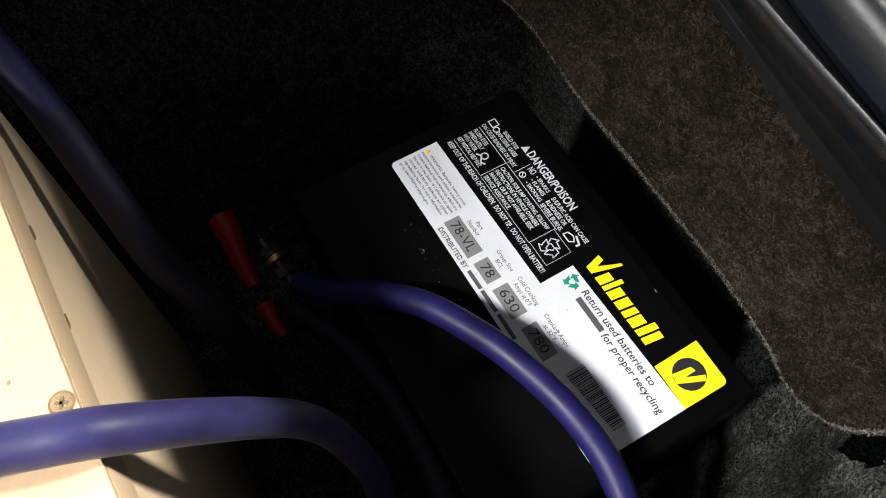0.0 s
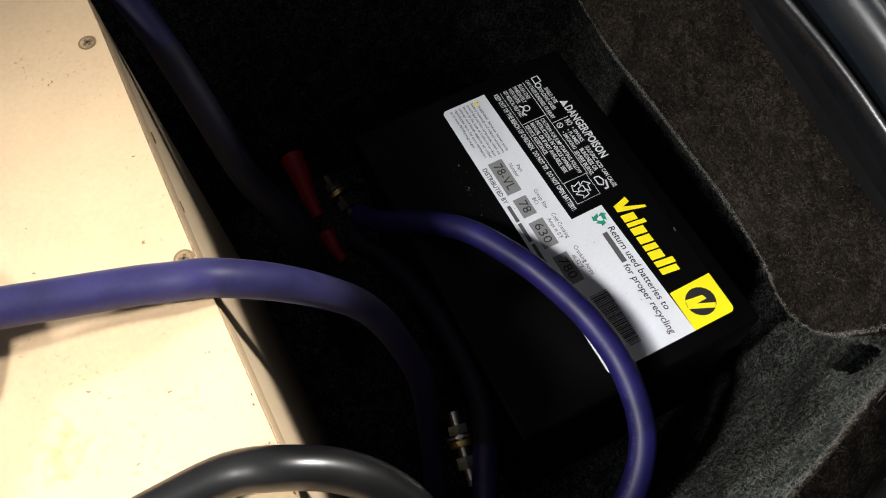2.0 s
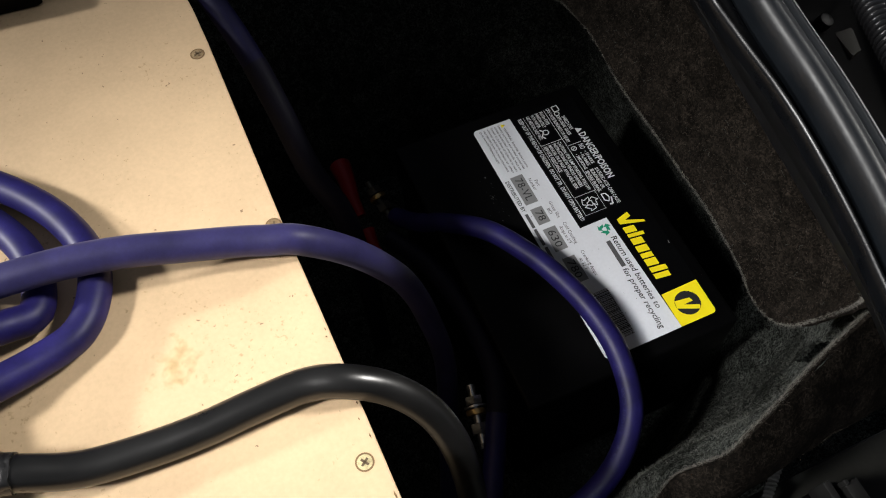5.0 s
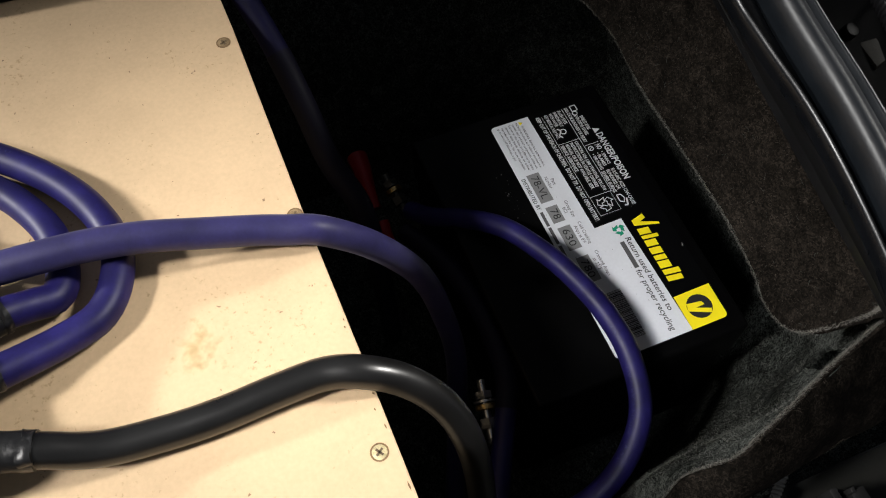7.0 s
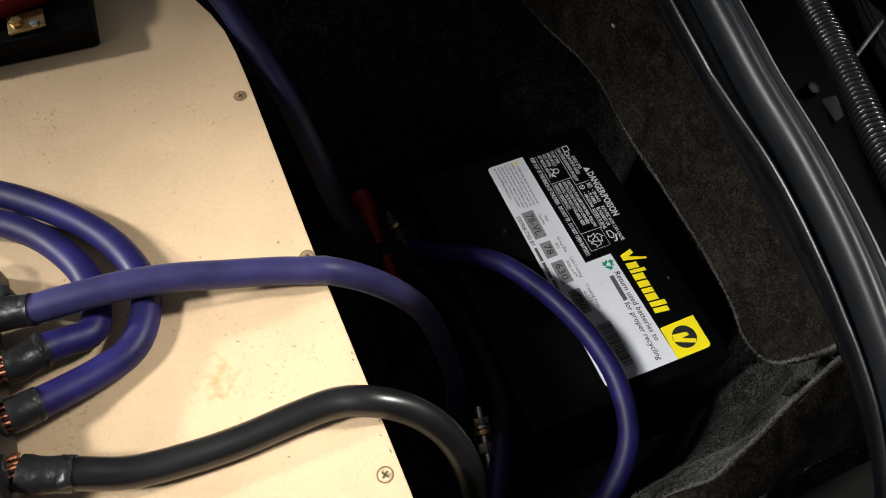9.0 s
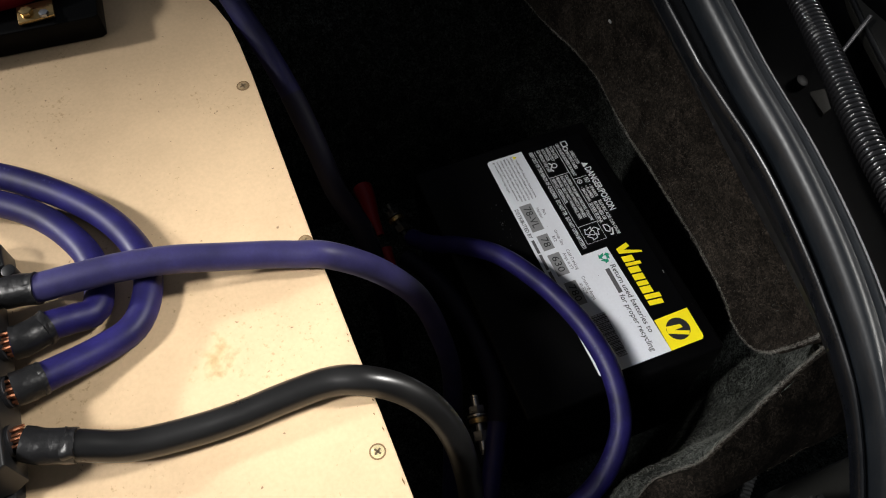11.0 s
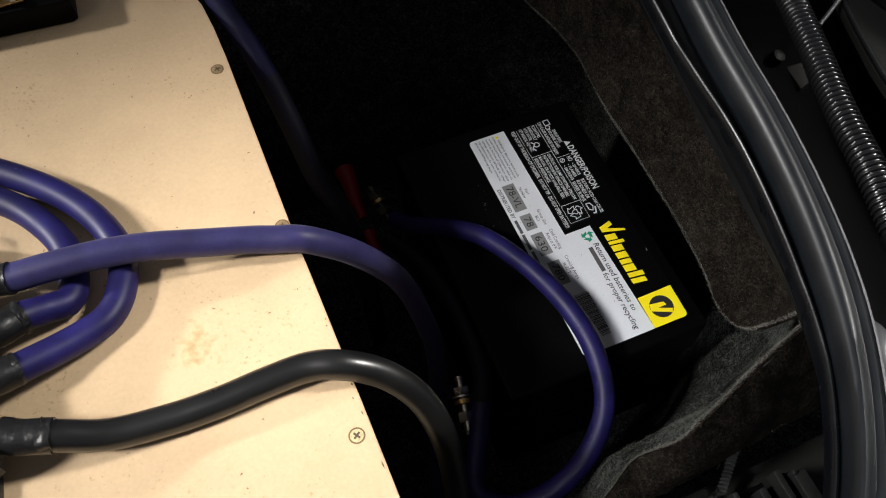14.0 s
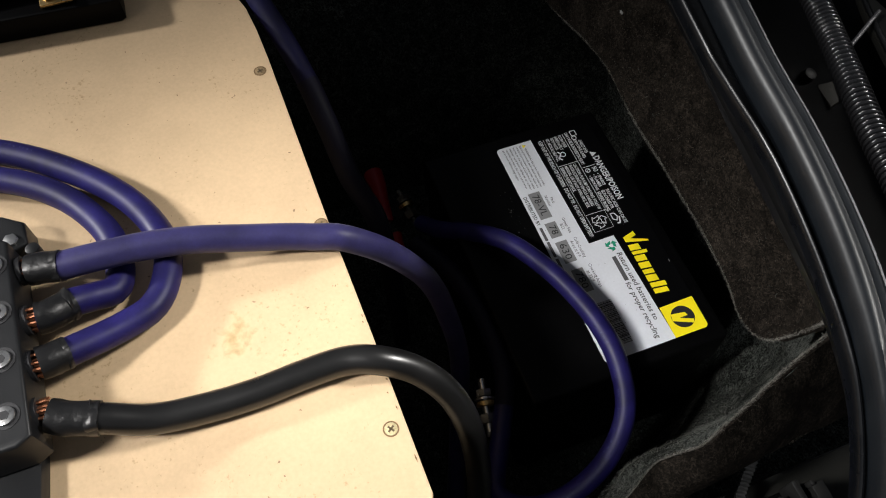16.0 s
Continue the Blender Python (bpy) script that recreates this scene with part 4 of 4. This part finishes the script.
for k in range(3):
    a = 90 + 120 * k
    pts = [(0.0038, -0.003), (0.0044, 0.0012), (0.0062, 0.0012), (0.0032, 0.0042), (0.0, 0.0022), (0.0018, 0.0016), (0.0016, -0.0008)]
    ca, sa = math.cos(radians(a)), math.sin(radians(a))
    printed("recycling_arrow", [(0.1357 + px * ca - py * sa, 0.0556 + px * sa + py * ca) for px, py in pts], M_GREEN, 0.0004)

# grit and scuffs stuck to the label
grit = random.Random(21)
specks = []
for _ in range(34):
    x, y, r0 = grit.uniform(0.1, 0.234), grit.uniform(0.003, 0.06), grit.choice((0.00015, 0.0002, 0.0003))
    specks.append(prism([(x, y - r0), (x + r0 * 1.6, y), (x + r0 * 0.4, y + r0), (x - r0, y + r0 * 0.4)], 0.0004, 0.0006))
for x, y in ((0.2275, 0.0052), (0.2302, 0.0071), (0.2255, 0.0034)):
    specks.append(prism([(x, y), (x + 0.0026, y + 0.0007), (x + 0.0024, y + 0.0011), (x - 0.0003, y + 0.0004)], 0.0004, 0.0006))
part("label_grit", join(*specks), M_BARINK, top_label, "dark grit and scuffs on the label", smooth=False)["kind"] = "stuff"

# brand mark as plain slanted yellow shapes
for x0, w, h in ((0.1285, 0.0085, 0.0175), (0.1395, 0.006, 0.0098), (0.1468, 0.0032, 0.0138), (0.1515, 0.006, 0.0098), (0.1592, 0.006, 0.0098), (0.1668, 0.0045, 0.0098), (0.1726, 0.0065, 0.0098), (0.1807, 0.0046, 0.0138), (0.1868, 0.0048, 0.0128)):
    sl = 0.13
    y0 = 0.0692
    if h > 0.015:
        printed("brand_shape", [(0.1288, 0.0805), (0.1332, 0.0812), (0.1350, 0.0752), (0.1408, 0.0895), (0.1428, 0.0895), (0.1372, 0.0692), (0.1318, 0.0692)], M_YELLOW, 0.0004)
    else:
        x0 += 0.0012
        printed("brand_shape", [(x0, y0), (x0 + w, y0), (x0 + w + sl * h, y0 + h), (x0 + sl * h, y0 + h)], M_YELLOW, 0.0004)

# the black field
W = M_WHITEINK
printed("danger_sign", [(0.0332, 0.0838), (0.0392, 0.0838), (0.0362, 0.0895)], W, 0.0002)
text("DANGER/POISON", 0.0402, 0.0838, 0.0062, W, 0.0525, bold=0.03, lift=0.0002)
for s, x0, y0, h, w in (
        ("SHIELD EYES", 0.0168, 0.0795, 0.0030, 0.0165), ("EXPLOSIVE GASES", 0.0145, 0.0752, 0.0030, 0.0235), ("CAN CAUSE BLINDNESS OR INJURY", 0.0035, 0.0702, 0.0031, 0.0415),
        ("FLUSH EYES", 0.0045, 0.0632, 0.0030, 0.0155), ("IMMEDIATELY", 0.0045, 0.0588, 0.0030, 0.0172), ("WITH WATER.", 0.0045, 0.0545, 0.0030, 0.0158), ("GET MEDICAL HELP FAST.", 0.0045, 0.0500, 0.0030, 0.0285),
        ("KEEP OUT OF THE REACH OF CHILDREN.  DO NOT TIP.  DO NOT OPEN BATTERY!", 0.0045, 0.0420, 0.0036, 0.1165),
        ("NO", 0.0508, 0.0775, 0.0046, 0.0055), ("\u2022 SPARKS", 0.0590, 0.0785, 0.0028, 0.0145), ("\u2022 FLAMES", 0.0590, 0.0743, 0.0028, 0.0150), ("\u2022 SMOKING", 0.0590, 0.0701, 0.0028, 0.0175),
        ("SULFURIC ACID CAN CAUSE", 0.0785, 0.0782, 0.0031, 0.0395), ("BLINDNESS OR", 0.0785, 0.0737, 0.0031, 0.0215), ("SEVERE BURNS.", 0.0785, 0.0692, 0.0031, 0.0235),
        ("CAUTION: FOR JUMP STARTING, FOLLOW", 0.0410, 0.0622, 0.0030, 0.0555), ("INSTRUCTIONS IN VEHICLE OWNERS", 0.0410, 0.0578, 0.0030, 0.0500), ("MANUAL OR IF NOT AVAILABLE, SEEK", 0.0410, 0.0534, 0.0030, 0.0505), ("SERVICE ASSISTANCE.", 0.0410, 0.0490, 0.0030, 0.0300)):
    text(s, x0, y0, h, W, w, bold=0.022, lift=0.0002)
for x0, y0, x1, y1 in ((0.004, 0.0680, 0.1000, 0.0683), (0.0390, 0.0480, 0.0393, 0.0680), (0.0482, 0.0690, 0.0485, 0.0820), (0.0985, 0.0480, 0.0988, 0.0680), (0.0988, 0.0480, 0.118, 0.0482), (0.0988, 0.0668, 0.118, 0.067), (0.118, 0.0480, 0.1182, 0.067), (0.0045, 0.0475, 0.0985, 0.0477)):
    printed("ruled_line", [(x0, y0), (x1, y0), (x1, y1), (x0, y1)], W, 0.0002)


def strokes(name, pts, w, closed=False):
    """A drawn sign as one thin outline of flat strokes."""
    bms = []
    loop = pts + ([pts[0]] if closed else [])
    for (ax, ay), (bx, by) in zip(loop, loop[1:]):
        dx, dy = bx - ax, by - ay
        k = w / 2 / math.hypot(dx, dy)
        bms.append(prism([(ax + dy * k, ay - dx * k), (bx + dy * k, by - dx * k), (bx - dy * k, by + dx * k), (ax - dy * k, ay + dx * k)], 0.0, 0.0002))
    return part(name, join(*bms), W, top_label, smooth=False)


for k in range(3):
    a = 90 + 120 * k
    ca, sa = math.cos(radians(a)), math.sin(radians(a))
    pts = [(0.0048, -0.0042), (0.0056, 0.0012), (0.0078, 0.0012), (0.004, 0.0052), (0.0, 0.0028), (0.0022, 0.0018), (0.0018, -0.001)]
    strokes("recycling_arrow", [(0.1085 + px * ca - py * sa, 0.0575 + px * sa + py * ca) for px, py in pts], 0.0006, True)
strokes("eye_shield_sign", [(0.0035, 0.0760), (0.0095, 0.0760), (0.0095, 0.0812), (0.0035, 0.0812)], 0.0007, True)
strokes("eye_shield_sign", arc(0.0122, 0.0772, 0.0022, 0, 360, 10), 0.0007)
strokes("eye_wash_sign", arc(0.0270, 0.0585, 0.0026, 0, 360, 10), 0.0008)
strokes("eye_wash_sign", [(0.0225, 0.0545), (0.0255, 0.0570), (0.0300, 0.0535), (0.0330, 0.0555)], 0.0011)
strokes("no_smoking_sign", arc(0.0528, 0.0725, 0.0022, 0, 360, 12), 0.0006)
strokes("no_smoking_sign", [(0.0512, 0.0741), (0.0544, 0.0709)], 0.0006)
strokes("acid_sign", [(0.1045, 0.0700), (0.1110, 0.0700), (0.1130, 0.0730), (0.1090, 0.0750), (0.1050, 0.0735)], 0.0008, True)
strokes("acid_sign", [(0.1100, 0.0765), (0.1165, 0.0745), (0.1160, 0.0720)], 0.0013)


# pale dust and crumbs on the battery top
rnd = random.Random(9)
verts, faces = [], []
for _ in range(30):
    if rnd.random() < 0.7:
        x, y, z = 0.075 + rnd.gauss(0, 0.018), -0.013 + rnd.gauss(0, 0.005), -0.0006
    else:
        x, y, z = rnd.uniform(0.0, 0.24), rnd.uniform(0.0, 0.107), 0.0007
    s, a = rnd.choice((0.0002, 0.0003, 0.0003, 0.0006)), rnd.uniform(0, 6.28)
    k = len(verts)
    verts += [(x + s * math.cos(a + i * 1.571) * (1 + (i % 2)), y + s * math.sin(a + i * 1.571), z) for i in range(4)] + [(x, y, z + s * 0.7)]
    faces += [(k + i, k + (i + 1) % 4, k + 4) for i in range(4)]
k = len(verts)
verts += [(0.1655, 0.0965, 0.0), (0.1685, 0.0960, 0.0), (0.1687, 0.0967, 0.0), (0.1657, 0.0972, 0.0), (0.167, 0.0966, 0.0006)]
faces += [(k + i, k + (i + 1) % 4, k + 4) for i in range(4)]
me = bpy.data.meshes.new("dust")
me.from_pydata(verts, [], faces)
bm = bmesh.new()
bm.from_mesh(me)
bpy.data.meshes.remove(me)
solo("dust", bm, M_DUST, "pale dust and crumbs on the battery top", "dust", "stuff")
cr = bmesh.new()
bmesh.ops.create_icosphere(cr, subdivisions=1, radius=0.0016)
cr.transform(Matrix.Translation((0.024, 0.0885, 0.165)) @ Matrix.Diagonal((1.6, 0.7, 0.8, 1)))
solo("crumb", cr, M_DUST, "small pale crumb caught on the felt trim", "crumb")

# side terminals with their bolts, lugs and boot
def bolt_stack(name, p0, p1, label, metal):
    """A terminal bolt with its thread, two nuts, washers and a lug, along a line."""
    p0, p1 = Vector(p0), Vector(p1)
    d = (p1 - p0).normalized()
    L = (p1 - p0).length
    ob = thing(name, p1, label, "terminal bolt")
    part("thread", disc(p0, d, 0.0032, L, 14), metal, ob)
    part("nut", disc(p0 + d * L * 0.2, d, 0.0068, 0.006, 6, 0.0006), metal, ob)
    part("washer", disc(p0 + d * L * 0.36, d, 0.0085, 0.0016, 20), metal, ob)
    part("lug", disc(p0 + d * L * 0.42, d, 0.0078, 0.0045, 20, 0.0008), M_BRASS, ob, "brass cable lug")
    part("nut", disc(p0 + d * L * 0.66, d, 0.0068, 0.008, 6, 0.0006), metal, ob)
    part("tip", disc(p1 - d * 0.001, d, 0.003, 0.005, 14, 0.0006), M_GREYWHITE, ob, "pale plastic tip")
    return ob


bolt_stack("terminal_bolt", (0.206, -0.0975, -0.018), (0.248, -0.106, -0.028), "plated terminal bolt with nuts beside the battery", M_STEEL)
bolt_stack("terminal_bolt", (-0.008, -0.099, -0.028), (0.025, -0.093, -0.038), "dull terminal bolt with nuts near the red boot", M_DULLSTEEL)
boot = thing("terminal_boot", (0.0, -0.118, -0.05), "red vinyl terminal boot in the dark pit", "terminal cover")
part("sleeve", tube([(-0.036, -0.1155, -0.028), (-0.02, -0.1155, -0.028), (0.0, -0.117, -0.031), (0.018, -0.1165, -0.036)], 0.0098, 30, 16, lambda t: 1.0 - 0.52 * t), M_RED, boot)
part("tail", tube([(0.033, -0.1165, -0.038), (0.046, -0.1165, -0.04), (0.058, -0.1145, -0.043)], 0.0068, 16, 14, lambda t: 1.0 - 0.45 * t), M_RED, boot)

# ---- terminal block at the end of the cables ----
block = thing("terminal_block", (0.18, -0.4, BT), "black terminal block with clamped copper cables", "terminal block")
part("body", prism([(0.121, -0.48), (0.25, -0.48), (0.25, -0.366), (0.246, -0.3585), (0.127, -0.3605), (0.121, -0.367)], 0.2045, 0.2325, 0.002, 3), M_BLACKPLASTIC, block)
part("base_flange", prism(arc(0.268, -0.41, 0.042, -90, 80, 14) + [(0.245, -0.3655), (0.125, -0.3665), (0.125, -0.452)], BT + 0.0003, 0.2043, 0.0015), M_BLACKPLASTIC, block, "rounded foot of the block")
part("end_cover", prism([(0.092, -0.47), (0.1205, -0.47), (0.1205, -0.366), (0.117, -0.3565), (0.101, -0.3575), (0.092, -0.37)], BT + 0.0005, 0.2135, 0.002, 3), M_BLACKPLASTIC, block, "stepped end cover")
part("cover_screw", disc((0.1128, -0.3655, 0.2135), (0, 0, 1), 0.0045, 0.0022, 6, 0.0006), M_STEEL, block, "bright cover screw")
part("cover_clip", disc((0.122, -0.3545, 0.2), (0, 0, 1), 0.0042, 0.014, 16, 0.001), M_BLACKPLASTIC, block)
for x, y in ((0.1415, -0.3685), (0.172, -0.3685), (0.2005, -0.369), (0.232, -0.3695)):
    well = part("screw_well", disc((x, y, 0.2322), (0, 0, 1), 0.0072, 0.0006, 24), M_BLACKINK, block)
    part("set_screw", join(disc((x, y, 0.2326), (0, 0, 1), 0.0052, 0.0016, 20, 0.0006)), M_STEEL, well, "bright socket set screw")
    part("socket", disc((x, y, 0.234), (0, 0, 1), 0.0026, 0.0004, 6), M_BLACKINK, well)
for x, z, col in ((0.1415, 0.221, 0), (0.1745, 0.221, 0), (0.2027, 0.221, 0), (0.2303, 0.221, 0)):
    y = -0.3605
    part("port", disc((x, y + 0.001, z), (0, 1, 0), 0.0085, 0.0025, 24), M_BLACKINK, block)
    bms = []
    for k in range(19):
        a, rr = k * 2.4, 0.0016 * math.sqrt(k)
        bms.append(disc((x + rr * math.cos(a), y + 0.001, z + rr * math.sin(a)), (0, 1, 0), 0.00085, 0.0075, 6))
    part("copper_strands", join(*bms), M_COPPER, block, "bare copper cable strands")["kind"] = "stuff"

# ---- fuse holder ----
fuse = thing("fuse_holder", (-0.11, -0.33, BT), "black fuse holder with red cap and brass terminal", "fuse holder")
fb = prism([(-0.22, -0.5), (-0.094, -0.5), (-0.0735, -0.28), (-0.0755, -0.276), (-0.22, -0.268)], BT + 0.0005, 0.212, 0.0015)
part("base", fb, M_CASE, fuse)
part("red_cap", prism([(-0.14, -0.42), (-0.104, -0.42), (-0.101, -0.33), (-0.106, -0.302), (-0.116, -0.29), (-0.14, -0.285)], 0.213, 0.227, 0.002), M_RED, fuse, "red plastic cap")
part("terminal_plate", box(-0.1, -0.082, -0.329, -0.304, 0.2125, 0.2155, 0.0008), M_BRASS, fuse, "tarnished brass terminal plate")
part("terminal_screw", disc((-0.089, -0.322, 0.2156), (0, 0, 1), 0.0045, 0.004, 6, 0.0006), M_BRASS, fuse)
part("terminal_nut", disc((-0.0835, -0.3105, 0.2156), (0, 0, 1), 0.0035, 0.003, 6, 0.0004), M_STEEL, fuse)

# ---- wiring and fittings in the gutter ----
loom = thing("wire_loom", (0.25, 0.09, 0.26), "black corrugated split loom in the gutter", "wire conduit")
LOOM = [(-0.05, 0.195, 0.29), (0.08, 0.143, 0.29), (0.15, 0.1175, 0.29), (0.185, 0.1075, 0.29), (0.225, 0.0955, 0.29), (0.263, 0.0835, 0.29), (0.295, 0.0755, 0.29), (0.324, 0.068, 0.288), (0.36, 0.0605, 0.284), (0.4, 0.06, 0.27), (0.44, 0.06, 0.24)]
pts = spline(LOOM, 1720)
part("corrugated_tube", sweep(pts, ring(0.0072, 14), scale=lambda t: 1.0 + 0.11 * max(-0.8, min(0.8, 1.6 * math.sin(t * 2 * math.pi * 172)))), M_LOOM, loom)
tape = spline(LOOM, 200)[152:158]
part("tape_wrap", sweep(tape, ring(0.0086, 16)), M_SKIRT, loom, "black tape wrap")

hinge = thing("hinge_bracket", (0.2, 0.16, 0.24), "dull black hinge bracket beside the gutter", "bracket")
HE = [(0.06, 0.2), (0.12, 0.178), (0.18, 0.157), (0.2275, 0.1436), (0.2717, 0.1353), (0.36, 0.122)]
part("plate", prism(HE + [(0.36, 0.2), (0.06, 0.27)], 0.2585, 0.264, 0.001), M_SHADEPANEL, hinge)
part("rolled_edge", tube([(x, y + 0.002, 0.2652) for x, y in HE], 0.0016, 60, 10), M_BLACKPLASTIC, hinge, "rolled edge of the bracket")
part("rod", tube([(0.1908, 0.133, 0.267), (0.1828, 0.148, 0.2685), (0.1748, 0.1631, 0.27)], 0.0013, 12, 12), M_EDGEMETAL, hinge, "thin plated rod")
bracket = thing("mounting_tab", (0.17, 0.13, 0.235), "dusty brown-black metal tab with a bolt under the loom", "bracket")
part("tab", prism([(0.06, 0.155), (0.1426, 0.127), (0.19, 0.116), (0.214, 0.114), (0.212, 0.121), (0.19, 0.13), (0.15, 0.146), (0.07, 0.182)], 0.242, 0.2455, 0.001), M_DUSTYMETAL, bracket)
part("tab_boss", join(disc((0.137, 0.137, 0.2456), (0, 0, 1), 0.0075, 0.0016, 24, 0.0006), disc((0.137, 0.137, 0.2472), (0, 0, 1), 0.0045, 0.0012, 20, 0.0005)), M_DUSTYMETAL, bracket, "round pressed boss")
part("tab_clip", disc((0.189, 0.112, 0.2456), (0.3, 0.2, 1), 0.0042, 0.006, 14, 0.001), M_SKIRT, bracket, "black retaining clip")

stop = thing("rubber_stop", (0.383, 0.03, 0.25), "pale rounded rubber stop behind the seal", "bump stop")
sb = bmesh.new()
bmesh.ops.create_uvsphere(sb, u_segments=28, v_segments=18, radius=1.0)
sb.transform(pose(0.3725, 0.029, 0.268, 0, 0, -28) @ Matrix.Diagonal((0.02, 0.0105, 0.012, 1)))
part("dome", sb, M_GREYWHITE, stop)
part("stem", disc((0.3715, 0.034, 0.235), (0, 0, 1), 0.006, 0.025, 16), M_RUBBER, stop)

# ---- latch parts behind the flap ----
solo("rear_sill", box(0.362, 0.55, -0.12, 0.2, -0.02, 0.0, 0.003), M_SHADEPANEL, "dull black inner sill behind the flap", "car body", "structure")
latch = thing("latch_bracket", (0.4, 0.02, 0.0), "black moulded latch bracket behind the felt flap", "latch")
part("base", box(0.378, 0.43, 0.0, 0.085, 0.001, 0.028, 0.003), M_SKIRT, latch)
for x, y0, y1, top in ((0.3745, 0.0135, 0.0175, 0.050), (0.3785, 0.0295, 0.0335, 0.050), (0.383, 0.0475, 0.053, 0.050), (0.377, 0.062, 0.067, 0.053)):
    part("rib", box(x, 0.428, y0, y1, 0.0275, top, 0.0008), M_FIN, latch)
catch = part("catch", box(0.3825, 0.426, 0.0745, 0.0845, 0.0275, 0.051, 0.0012), M_FIN, latch, "small moulded catch")
part("catch_rim", box(0.381, 0.3845, 0.0735, 0.0765, 0.0285, 0.0545, 0.0006), M_FIN, catch)
strap = thing("rubber_strap", (0.375, 0.03, 0.0), "thin ribbed black strap below the flap", "strap")
sp = spline([(0.352, 0.047, 0.06), (0.366, 0.036, 0.04), (0.385, 0.022, 0.015), (0.4, 0.01, 0.0015)], 160)
part("ribbed_band", sweep(sp, [(0.004, 0.0015), (-0.004, 0.0015), (-0.004, -0.0015), (0.004, -0.0015)], scale=lambda t: 0.8 + 0.1 * math.sin(t * 170)), M_FIN, strap)
